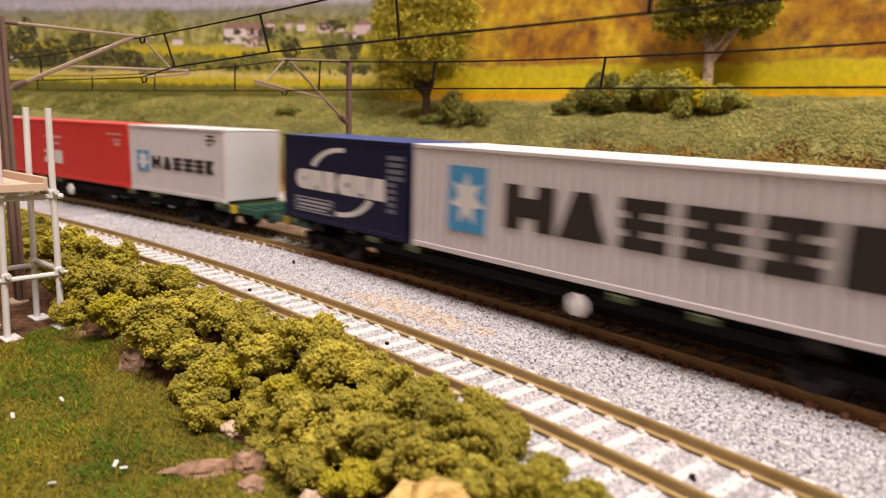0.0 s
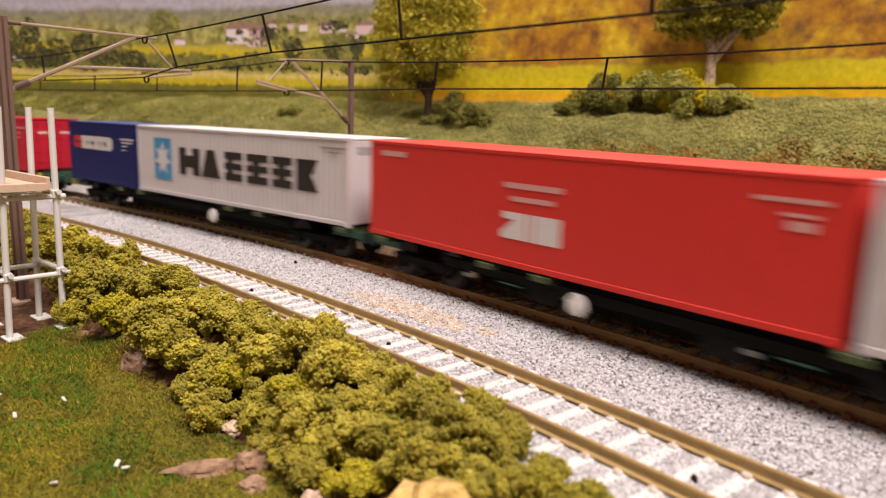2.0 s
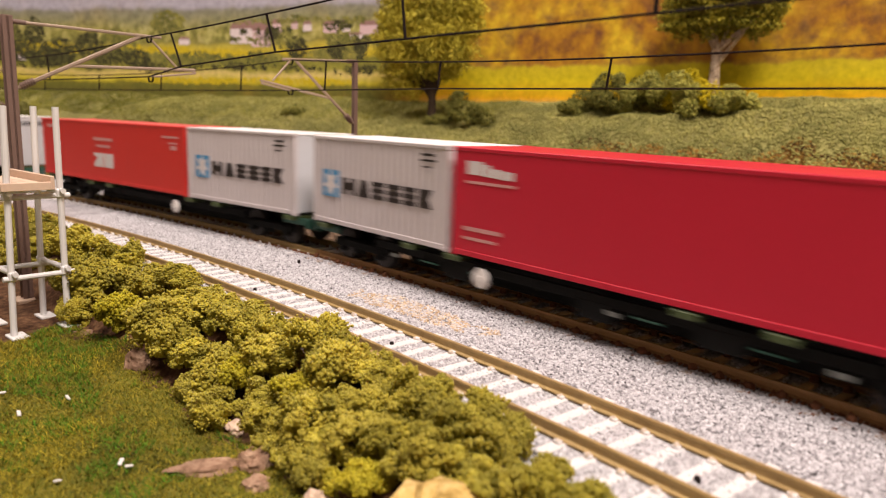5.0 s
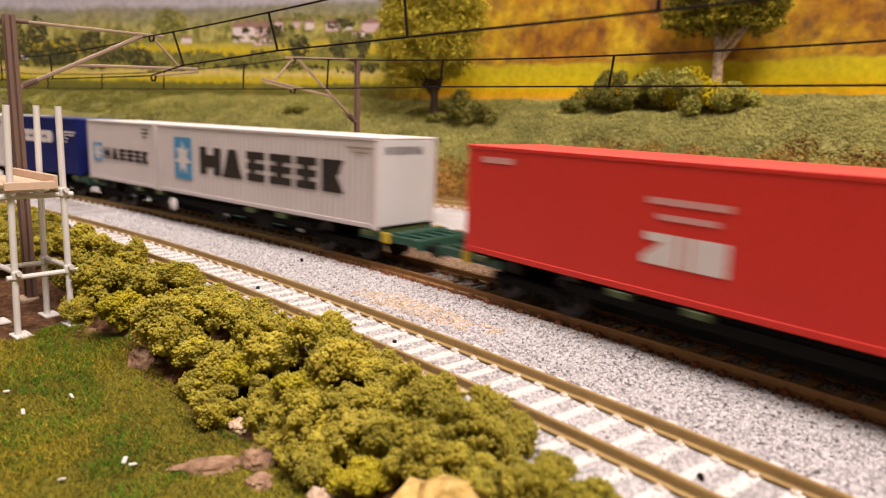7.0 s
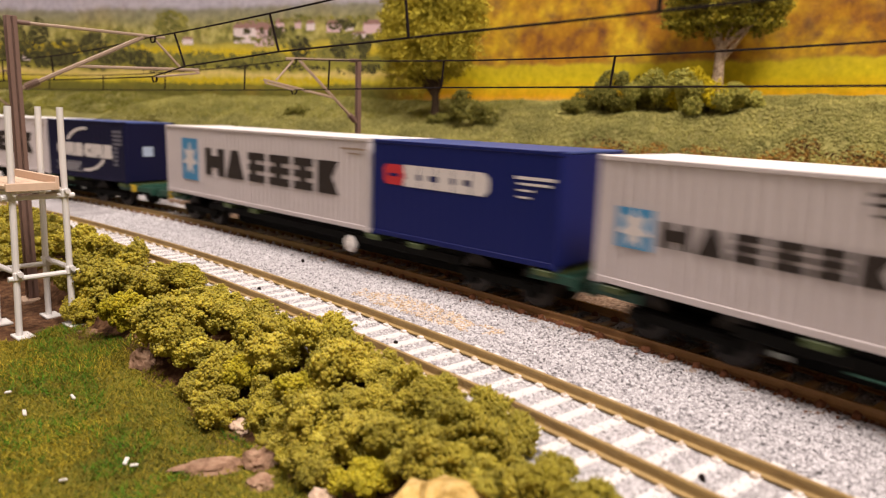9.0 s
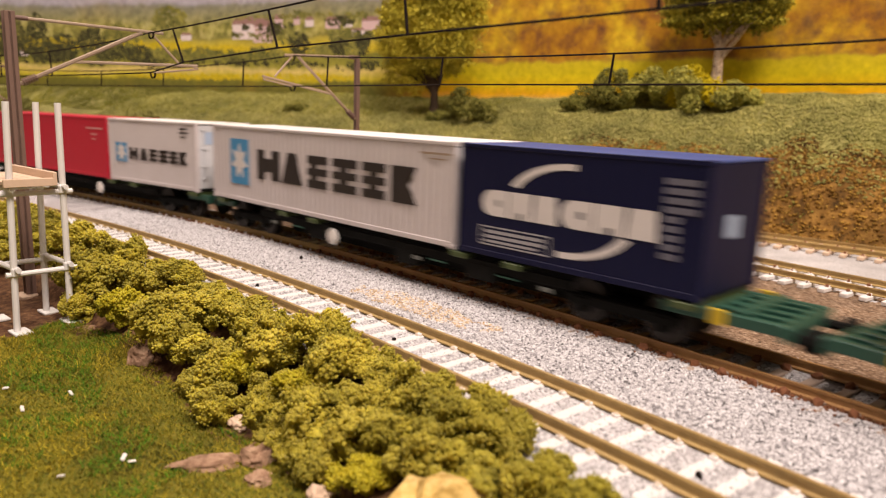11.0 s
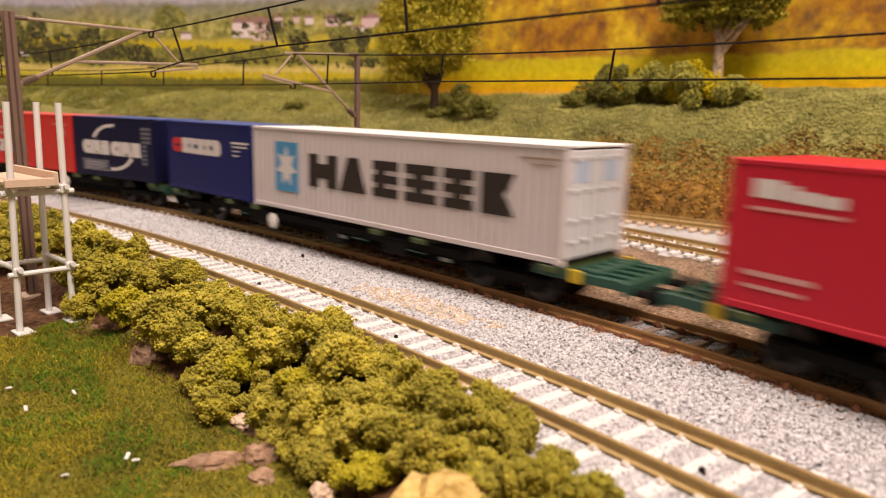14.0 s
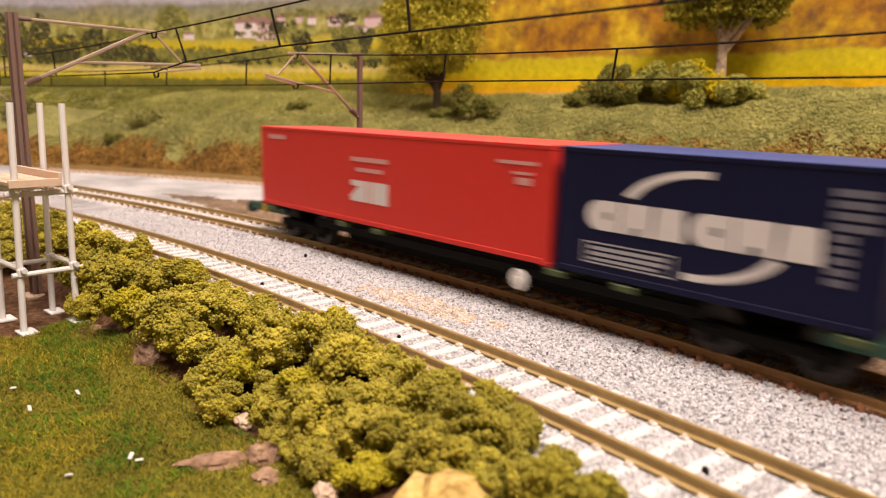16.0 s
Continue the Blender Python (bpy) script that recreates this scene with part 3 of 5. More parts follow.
        writing(c, [(-75.5, -62, 28.4, 30.2)], M_WORNWHITE, "small white writing bar")
        writing(c, [(-15.5, 6, 23.0, 24.6), (-12.7, 3.2, 19.4, 20.8)], M_WORNWHITE, "two white writing bars")
        part("emblem", flat_shape([(-16, 8.6), (-6.6, 8.6), (-6.6, 16.2), (-15.5, 16.2), (-15.5, 14.2), (-11.0, 14.2), (-16, 10.4)]), M_WHITE, c, "white blocky emblem")
        for x0, x1 in ((-5.9, -3.7), (-3.0, 6.0)):
            part("emblem", bars([(x0, x1, 8.6, 16.2)]), M_WHITE, c, "white blocky emblem")
        writing(c, [(57, 72, 27.4, 28.4), (63, 70.5, 24.6, 25.4), (64.5, 70, 21.8, 23.8)], M_WORNWHITE, "small white writing bars")
    elif kind == "crimson40":
        for x0, x1, z0, z1 in ((-76, -69.6, 25.4, 29.4), (-69.2, -66.4, 25.2, 28.6), (-66.0, -61.8, 25.0, 27.6), (-61.4, -57.2, 24.8, 27.2)):
            part("emblem", bars([(x0, x1, z0, z1)]), M_WHITE, c, "white block of the company emblem")
        writing(c, [(-76.5, -56.5, 22.7, 23.5), (-77, -61, 8.4, 9.6), (-77, -63, 5.6, 6.5)], M_WORNWHITE, "white writing bars")
        writing(c, [(56, 73, 26.8, 27.7), (61, 67, 23.6, 24.4), (62, 66, 21, 21.8)], M_WORNWHITE, "small white writing bars")
    elif kind == "navy20":
        part("emblem_arc", flat_shape(arc_shape(-1, 17.2, 19.5, 22.5, 86, 156, 0.56)), M_WHITE, c, "white upper sweep of the emblem")
        part("emblem_arc", flat_shape(arc_shape(-3, 17.0, 19.5, 22.5, -94, -24, 0.56)), M_WHITE, c, "white lower sweep of the emblem")
        for x0, x1 in ((-31.0, -4.4), (-2.4, 25.5)):
            w = (x1 - x0) / 3
            for i in range(3):
                a, b = x0 + w * i, x0 + w * (i + 1) - 0.5
                if i == 0:
                    bm = bars([(a + 2.4, b, 12.8, 15.6), (a + 2.4, b, 17.6, 20.4), (a + 2.4, a + 4.2, 15.6, 17.6), (b - 3.0, b, 15.6, 17.6)])
                    bm2 = flat_shape(arc_shape(a + 2.4, 16.6, 0.01, 3.8, 90, 270, 1.0)[:13])
                    part("letter_block", bm2, M_WHITE, c, "white rounded block of the company word")
                elif i == 1:
                    bm = bars([(a, b, 14.6, 20.4), (a, a + 3.4, 12.8, 14.6), (b - 3.4, b, 12.8, 14.6)])
                else:
                    bm = flat_shape([(a, 12.8), (b, 12.8), (b - 0.6, 20.4), (a + 0.8, 20.4)])
                part("letter_block", bm, M_WHITE, c, "white block of the company word")
        part("writing_frame", bars([(-33, -7, 9.2, 9.6), (-33, -7, 3.9, 4.3), (-33, -32.6, 4.3, 9.2), (-7.4, -7, 4.3, 9.2), (-31, -9, 7.6, 8.5), (-31, -9, 6.1, 7.0), (-31, -11, 4.8, 5.5)]), M_DULLWHITE, c, "white framed writing bars")
        writing(c, ([(26, 34.5 - (k > 3) * 4.0, 27.2 - 2.25 * k, 28.7 - 2.25 * k) for k in range(9)]), M_FADED, "faded grey writing bar")
    elif kind == "blue20":
        part("emblem", flat_shape([(-34.5, 18.6), (-27, 18.6), (-25.6, 22), (-27, 25.4), (-34.5, 25.4), (-36, 24), (-36, 20)]), M_SIGNRED, c, "red rounded emblem")
        part("emblem_slot", bars([(-33.4, -28.5, 21.4, 22.4)], -16.2), M_BLUE, c, "dark slot in the emblem")
        for i in range(5):
            a, b = -26 + 7.6 * i, -26 + 7.6 * (i + 1) - 0.45
            if i == 4:
                bm = flat_shape([(a, 18.4), (b - 2, 18.4), (b, 20.2), (b, 23.8), (b - 2, 25.6), (a, 25.6)])
            else:
                bm = bars([(a, b, 18.4, 20.9), (a, b, 22.8, 25.6), (a + 0.8, b - 0.8 - i % 2 * 2, 20.9, 22.8)])
            part("letter_block", bm, M_WHITE, c, "white block of the company word")
        writing(c, [(21.5, 36.5, 24.8, 25.7), (22.5, 34, 23.2, 23.9), (22.5, 28, 21.4, 22.0), (22.5, 27, 19.4, 20.0)], M_WHITE, "small white writing bars")
    for ob in c.children:
        if ob.name.split(".")[0] in ("emblem", "emblem_panel", "emblem_arc", "emblem_slot", "letter_block", "writing_bar", "writing_frame"):
            ob.matrix_basis = pose(2.4 * MM, 0, 0)
    return c


DECK = 13.3
HALF = 121.0


def wagon():
    """A green low-deck twin wagon; its own middle lies at x = 0, rail level at z = 0."""
    w = thing("container_wagon", "dark green low-floor container wagon with yellow-tipped ends", "wagon", "wagons of the train")
    part("spine", box(bmesh.new(), -118, 118, -4, 4, 8.6, 12.2, 0.4), M_FRAME, w)
    # added dark box: stops lit ballast showing through below the spine
    part("light_block", box(bmesh.new(), -76, 76, -3, 3, 2.6, 9.0, 0.4), M_FRAME, w)
    for y in (-13.6, 13.6):
        bm = bmesh.new()
        box(bm, -82, 82, y - 0.7, y + 0.7, 8.8, 11.6, 0.2)
        for x in range(-78, 80, 12):
            box(bm, x - 0.6, x + 0.6, y - 1.0, y + 1.0, 8.4, 11.6, 0.1)
        part("sole_bar", bm, M_FRAME, w)
    for x in (-115, -62, -40, 40, 62, 115):
        part("crossbar", box(bmesh.new(), x - 3.2, x + 3.2, -16.3, 16.3, 11.3, DECK - 0.1, 0.3), M_BOLSTER, w, "olive green container bolster")
    for x in (-70, 20, 74):
        part("data_plate", box(bmesh.new(), x - 2, x + 2, -15.1, -14.7, 7.0, 8.2, 0.1), M_PLATE, w, "pale grey data plate")
    for sgn in (-1, 1):
        end = 138.0 if sgn > 0 else 124.0
        bm = bmesh.new()
        box(bm, 112 if sgn > 0 else -end, end if sgn > 0 else -112, -11.5, 11.5, 9.4, 11.6, 0.4)
        if sgn > 0:
            for y in (-8.5, -3, 3, 8.5):
                box(bm, 121, end - 1.5, y - 0.7, y + 0.7, 11.5, 12.5, 0.2)
            box(bm, 126, 129, -12.5, 12.5, 11.4, 13.2, 0.3)
        part("end_platform", bm, M_GREEN, w, "green end platform")
        bm = bmesh.new()
        for y in (-12.6, 12.6):
            box(bm, min(sgn * 108, sgn * end), max(sgn * 108, sgn * end), y - 0.8, y + 0.8, 9.4, 12.2, 0.3)
        box(bm, sgn * end - 0.8, sgn * end + 0.8, -14, 14, 8.2, 12.0, 0.3)
        part("headstock", bm, M_GREEN, w, "green headstock beam")
        for y in (-14.2, 14.2):
            if sgn < 0:
                continue
            part("warning_tip", box(bmesh.new(), sgn * 119 + 2.2, sgn * 119 + 5.6, y - 0.6, y + 0.6, 9.2, 13.0, 0.2), M_YELLOW, w, "yellow warning corner")
        for y in (-9.5, 9.5):
            bm = bmesh.new()
            if sgn > 0:
                tube(bm, (end, y, 9), (end + 5, y, 9), 1.1)
                tube(bm, (end + 5, y, 9), (end + 6.4, y, 9), 2.6, seg=12)
            else:
                tube(bm, (-end, y, 9), (-end - 1.8, y, 9), 1.4)
            part("buffer", bm, M_FRAME, w)
        tip = sgn * (end + (7 if sgn > 0 else 2.5))
        part("coupling_hook", box(bmesh.new(), min(sgn * end, tip), max(sgn * end, tip), -1.2, 1.2, 7.2, 9.0, 0.3), M_FRAME, w)
        b = part("bogie", box(bmesh.new(), sgn * 96 - 15, sgn * 96 + 15, -9.5, 9.5, 6.0, 8.2, 0.3), M_FRAME, w)
        for y in (-11.2, 11.2):
            bm = bmesh.new()
            box(bm, sgn * 96 - 17, sgn * 96 + 17, y - 0.8, y + 0.8, 5.0, 8.0, 0.4)
            for dx in (-12, 12):
                box(bm, sgn * 96 + dx - 2.2, sgn * 96 + dx + 2.2, y - 1.3, y + 1.3, 3.2, 7.4, 0.4)
            for dx in (-3, 0, 3):
                tube(bm, (sgn * 96 + dx, y, 3.6), (sgn * 96 + dx, y, 7.6), 1.0)
            part("side_frame", bm, M_FRAME, b)
        for dx in (-12, 12):
            bm = bmesh.new()
            x = sgn * 96 + dx
            for y in (-8.0, 8.0):
                tube(bm, (x, y - 1.2, 6.0), (x, y + 1.2, 6.0), 6.0, seg=24)
                s2 = 1 if y > 0 else -1
                tube(bm, (x, y - s2 * 1.2, 6.0), (x, y - s2 * 1.7, 6.0), 6.6, seg=24)
            tube(bm, (x, -10, 6.0), (x, 10, 6.0), 1.0)
            part("wheelset", bm, M_STEEL, b, "worn steel wheelset")
    for x, z in ((-40, 7.0), (14, 6.4), (48, 7.2)):
        part("equipment_box", box(bmesh.new(), x - 6, x + 6, -14.4, -9, z - 2.0, z + 3.4, 0.5), M_FRAME, w)
    for x in (-52, -28, 30, 60):
        part("grab_rail", tube(bmesh.new(), (x - 4, -15.0, 8.2), (x + 4, -15.0, 8.2), 0.28, seg=6), M_GREEN, w, "green grab rail")
    for y, s2 in ((-15.2, -1), (15.2, 1)):
        bm = bmesh.new()
        tube(bm, (DISC_X, y, 7.8), (DISC_X, y + s2 * 0.9, 7.8), 3.2, 2.9, seg=20)
        tube(bm, (DISC_X, y + s2 * 0.9, 7.8), (DISC_X, y + s2 * 1.3, 7.8), 1.0, seg=12)
        part("brake_disc", bm, M_DISC, w, "white round brake wheel")
    return w


DISC_X = -27.0
# containers by wagon, leading wagon first: (kind, doors at its leading end)
ORDER = [(("navy20", 0), ("grey40", 0)), (("red40", 0), ("grey20", 0)), (("blue20", 0), ("grey40", 0)), (("grey20", 0), ("crimson40", 1)),
         (("red40", 0), ("grey20", 0)), (("grey20", 0), ("grey40", 0)), (("grey40", 0), ("blue20", 0)), (("grey40", 0), ("navy20", 0)),
         (("crimson40", 0), ("grey20", 1)), (("blue20", 0), ("grey40", 1)), (("red40", 0), ("navy20", 0))]
AHEAD = [291.9, 2.5, -253.8, -544.2, -800.3, -1089.7, -1345.5, -1632.0, -1890.4, -2180.2, -2437.0]
RUN = [(0.0, -320.8), (1.0, -148.1), (2.0, 22.5), (3.0, 192.5), (4.0, 363.2), (6.5, 784.6), (7.5, 957.3), (8.0, 1041.9), (9.0, 1209.4), (11.5, 1623.3), (12.5, 1791.5), (13.0, 1875.0), (14.0, 2046.0), (14.5, 2129.4), (15.0, 2213.0), (16.0, 2382.8)]
LOOKS = {"grey40": (M_GREY, M_GREYLIT, M_PALE, "long light grey corrugated container with dark lettering blocks"),
         "grey20": (M_GREY, M_GREYLIT, M_PALE, "short light grey corrugated container with dark lettering blocks"),
         "red40": (M_RED, M_REDLIT, M_RED, "long bright red container with white emblem blocks"),
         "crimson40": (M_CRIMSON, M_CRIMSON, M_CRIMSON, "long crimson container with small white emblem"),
         "navy20": (M_NAVY, M_BLUELIT, M_NAVY, "short dark navy container with white sweeping emblem"),
         "blue20": (M_BLUE, M_BLUELIT, M_BLUE, "short deep blue container with red and white blocks")}
made = {}
MOVERS = []


def train():
    for i, pair in enumerate(ORDER):
        mid = AHEAD[i] - HALF
        if "wagon" in made:
            w = copy_thing(made["wagon"], Matrix())
        else:
            w = made["wagon"] = wagon()
        MOVERS.append((w, mid, 0.0, 0.0, 180.0 * (1 - i % 2)))
        for j, (kind, doors) in enumerate(pair):
            length = 159.2 if kind.endswith("40") else 79.0
            cx = -HALF - 0.6 + length / 2 if j == 0 else HALF - 1.8 - length / 2
            key = (kind, doors)
            if key in made:
                c = copy_thing(made[key], Matrix())
            else:
                a, b, e, lab = LOOKS[kind]
                c = made[key] = container(kind, length, a, b, e, lab + (" and doors" if doors else ""), bool(doors))
            MOVERS.append((c, mid, cx, DECK, 0.0))


train()


def motions():
    times = [0.5 * k for k in range(33)]
    run = np.interp(times, [t for t, _ in RUN], [s for _, s in RUN])
    for ob, mid, cx, z, turn in MOVERS:
        rows = []
        for t, lead in zip(times, run):
            s = lead + mid
            a, b = on_arc(s - 90), on_arc(s + 90)
            way = (b - a).normalized()
            at = (a + b) / 2 + way * cx
            m = Matrix.Translation(Vector((at.x, at.y, z)) * MM) @ Matrix.Rotation(math.atan2(way.y, way.x) + radians(turn), 4, "Z")
            rows.append((t, m))
        walk(ob, rows)


# ---- painted backdrop behind the hillside ----
BOARD = 137.0


def board_material():
    m, nt, b = nodes_of("painted_backdrop", 0.8, 0, 0.15)
    geo = nt.nodes.new("ShaderNodeNewGeometry")
    sep = nt.nodes.new("ShaderNodeSeparateXYZ")
    nt.links.new(geo.outputs["Position"], sep.inputs[0])

    def mapped(sock, lo, hi):
        n = nt.nodes.new("ShaderNodeMapRange")
        n.inputs["From Min"].default_value, n.inputs["From Max"].default_value = lo * MM, hi * MM
        nt.links.new(sock, n.inputs["Value"])
        return n.outputs[0]

    def shifted(base, fac, amount):
        n = nt.nodes.new("ShaderNodeMath")
        n.operation, n.inputs[1].default_value, n.inputs[2].default_value = "MULTIPLY_ADD", amount, -amount / 2
        nt.links.new(fac, n.inputs[0])
        k = nt.nodes.new("ShaderNodeMath")
        nt.links.new(n.outputs[0], k.inputs[0])
        nt.links.new(base, k.inputs[1])
        return k.outputs[0]

    z = mapped(sep.outputs["Z"], 60, 180)
    z = shifted(shifted(z, noise_fac(nt, 60, 2), 0.10), noise_fac(nt, 9, 4), 0.06)
    p = lambda mm: (mm - 60) / 120.0
    left = ramp(nt, z, [(p(72), (0.14, 0.135, 0.03)), (p(79), (0.18, 0.17, 0.03)), (p(82), (0.54, 0.46, 0.035)), (p(90), (0.66, 0.52, 0.18)),
                        (p(94), (0.30, 0.28, 0.05)), (p(105), (0.20, 0.20, 0.04)), (p(110), (0.62, 0.48, 0.03)), (p(117), (0.46, 0.39, 0.07)),
                        (p(122), (0.10, 0.105, 0.04)), (p(138), (0.13, 0.135, 0.075)), (p(147), (0.24, 0.24, 0.22)), (p(151), (0.40, 0.38, 0.45)), (1.0, (0.50, 0.49, 0.58))])
    right = ramp(nt, z, [(p(68), (0.80, 0.42, 0.10)), (p(74), (0.78, 0.42, 0.012)), (p(81), (0.70, 0.48, 0.012)), (p(88), (0.62, 0.50, 0.014)), (p(97), (0.56, 0.45, 0.02)),
                         (p(100), (0.36, 0.19, 0.04)), (p(110), (0.50, 0.25, 0.03)), (p(122), (0.72, 0.34, 0.025)), (1.0, (0.78, 0.38, 0.03))])
    def mask(lo, hi):
        n = nt.nodes.new("ShaderNodeMapRange")
        n.inputs["From Min"].default_value, n.inputs["From Max"].default_value = p(lo), p(hi)
        nt.links.new(z, n.inputs["Value"])
        return n.outputs[0]

    crowns = ramp(nt, noise_fac(nt, 13, 5, 0.65), [(0.30, (0.22, 0.125, 0.04)), (0.42, (0.38, 0.22, 0.03)), (0.53, (0.55, 0.34, 0.022)), (0.66, (0.66, 0.46, 0.026))])
    russet = ramp(nt, noise_fac(nt, 55, 3), [(0.44, (1, 1, 1)), (0.58, (0.72, 0.54, 0.72))])
    wood = blend(nt, 1.0, crowns, russet, "MULTIPLY")
    right = blend(nt, mask(97.5, 101), right, wood)
    far = ramp(nt, noise_fac(nt, 9, 5, 0.65), [(0.30, (0.11, 0.11, 0.035)), (0.46, (0.26, 0.25, 0.065)), (0.60, (0.44, 0.40, 0.13)), (0.75, (0.60, 0.53, 0.24))])
    hazy = blend(nt, mask(132, 154), far, (0.24, 0.235, 0.19))
    left = blend(nt, mask(118, 122), left, blend(nt, mask(151, 156), hazy, (0.42, 0.40, 0.47)))
    f = shifted(mapped(sep.outputs["X"], -560, -500), noise_fac(nt, 40, 2), 0.5)
    c = blend(nt, f, left, right)
    fine = ramp(nt, noise_fac(nt, 5, 5), [(0.3, (0.8, 0.8, 0.8)), (0.7, (1.15, 1.15, 1.12))])
    nt.links.new(blend(nt, 1.0, c, fine, "MULTIPLY"), b.inputs["Base Color"])
    return m


def backdrop():
    bm = bmesh.new()
    prev = None
    for i in range(80):
        x = -1180 + 20.0 * i
        ring = [bm.verts.new(on_back(x, d, z)) for d, z in ((BOARD, 35), (BOARD, 330), (BOARD + 6, 330), (BOARD + 6, 35))]
        if prev:
            for k in range(4):
                bm.faces.new((prev[k], prev[(k + 1) % 4], ring[(k + 1) % 4], ring[k]))
        prev = ring
    ob = link("backdrop", bm, board_material())
    return tagged(ob, "curved board painted with fields, autumn woods and village", "backdrop", kind="structure")


BACK = backdrop()
P_GREENWOOD = island_colour("painted_green_wood", [(0.0, (0.12, 0.12, 0.03)), (0.5, (0.19, 0.185, 0.045)), (1.0, (0.29, 0.265, 0.065))], coarse=24)
P_DARKWOOD = island_colour("painted_dark_wood", [(0.0, (0.03, 0.027, 0.013)), (0.6, (0.06, 0.06, 0.02)), (1.0, (0.11, 0.105, 0.03))])
P_YELLOW = island_colour("painted_yellow_field", [(0.0, (0.46, 0.37, 0.015)), (1.0, (0.62, 0.47, 0.02))])
P_PINK = paint("painted_pink_wall", (0.64, 0.46, 0.47), 0.8, 0.15)
P_WALL = paint("painted_white_wall", (0.72, 0.62, 0.62), 0.8, 0.12)
P_ROOFING = paint("painted_roof", (0.30, 0.17, 0.15), 0.8, 0.2)


def dabs(name, mat, blobs, size, layer):
    """Small flat brush dabs on the board: blobs of (x, z, half width, half height, count)."""
    vs, fs = [], []
    hexa = [(math.cos(math.pi * k / 3), math.sin(math.pi * k / 3)) for k in range(6)]
    for x, z, rx, rz, n in blobs:
        for _ in range(n):
            a, q = rng.uniform(0, 2 * math.pi), math.sqrt(rng.uniform())
            px, pz = x + rx * q * math.cos(a), z + rz * q * math.sin(a)
            r = size * rng.uniform(0.5, 1.2)
            dep = BOARD - 0.03 - 0.06 * layer - rng.uniform(0, 0.03)
            turn, i0 = rng.uniform(0, 1), len(vs)
            for k in range(6):
                j = r * rng.uniform(0.6, 1.15)
                vs.append(on_back(px + j * hexa[k][0] * math.cos(turn) - j * 0.8 * hexa[k][1] * math.sin(turn), dep, pz + j * hexa[k][1])[:])
            fs.append(list(range(i0, i0 + 6)))
    ob = mesh_from(name, vs, fs, mat, BACK)
    return tagged(ob, kind="stuff")


def scattered(x0, x1, z0, z1, rx, rz, n, k):
    return [(rng.uniform(x0, x1), rng.uniform(z0, z1), rx * rng.uniform(0.6, 1.3), rz * rng.uniform(0.6, 1.3), k) for _ in range(n)]


dabs("painted_field", P_YELLOW, [(-800, 113, 60, 3.5, 160), (-720, 109, 50, 3, 130), (-880, 116, 30, 4, 80), (-640, 84, 60, 3, 120), (-740, 83, 60, 2.5, 120)], 2.2, 0.9)
dabs("painted_wood", P_GREENWOOD, [(-806, 118, 17, 15, 260), (-770, 105, 20, 6, 120), (-735, 105, 18, 6, 120), (-705, 103, 22, 6, 120), (-670, 106, 18, 5, 100), (-612, 108, 16, 6, 120), (-590, 112, 12, 8, 100), (-835, 102, 22, 6, 160), (-760, 140, 16, 10, 180)], 2.2, 1.2)
dabs("painted_wood", P_DARKWOOD, [(-908, 122, 18, 22, 320), (-868, 104, 22, 8, 220), (-832, 116, 13, 14, 220), (-880, 118, 9, 26, 240), (-900, 108, 14, 14, 180), (-858, 110, 12, 14, 180), (-815, 106, 16, 9, 140), (-790, 104, 14, 8, 120), (-638, 115, 10, 10, 160), (-600, 112, 8, 8, 100), (-578, 114, 6, 10, 100), (-660, 130, 10, 4, 60), (-600, 135, 14, 4, 80)], 2.0, 1.5)


def painted_house(x, z, w, h, mat):
    wall = part("painted_house", bmesh.new(), mat, BACK, "pale painted cottage wall")
    bm = bmesh.new()
    q = [on_back(a, BOARD - 0.10, c) for a, c in ((x - w, z), (x + w, z), (x + w, z + h), (x - w, z + h))]
    bm.faces.new([bm.verts.new(v) for v in q])
    bm.transform(Matrix.Scale(MM, 4))
    bm.to_mesh(wall.data)
    bm.free()
    bm = bmesh.new()
    q = [on_back(a, BOARD - 0.115, c) for a, c in ((x - w * 1.08, z + h), (x + w * 1.08, z + h), (x + w * 0.75, z + h * 1.5), (x - w * 0.7, z + h * 1.5))]
    bm.faces.new([bm.verts.new(v) for v in q])
    part("painted_roof", bm, P_ROOFING, wall, "painted brown roof")


for x, z, w, h, m in ((-690, 119, 11, 14, P_WALL), (-672, 116, 9, 15, P_PINK), (-657, 128, 4, 9, P_PINK), (-628, 130, 4, 6, P_WALL), (-606, 128, 7, 7, P_PINK),
                      (-592, 129, 4, 7, P_WALL), (-571, 126, 8, 8, P_PINK), (-583, 122, 7, 4, P_WALL), (-745, 118, 5, 5, P_WALL), (-893, 100, 4, 5, P_WALL), (-640, 132, 3, 5, P_PINK)):
    painted_house(x, z, w, h, m)


dabs("painted_wood", P_GREENWOOD, scattered(-705, -560, 118, 126, 7, 3.5, 16, 14) + scattered(-700, -560, 138, 141, 8, 2.5, 10, 12), 1.8, 2.0)
dabs("painted_wood", P_DARKWOOD, scattered(-700, -560, 120, 134, 4, 4, 14, 12), 1.5, 2.3)
dabs("painted_hedge", P_DARKWOOD, scattered(-900, -560, 93, 99, 12, 3, 30, 16), 1.6, 1.6)


# ---- masts and overhead wires ----
def tube_part(name, pts, r, mat, parent, label="", seg=6):
    bm = bmesh.new()
    for a, b in zip(pts, pts[1:]):
        tube(bm, a, b, r, seg=seg)
    return part(name, bm, mat, parent, label)


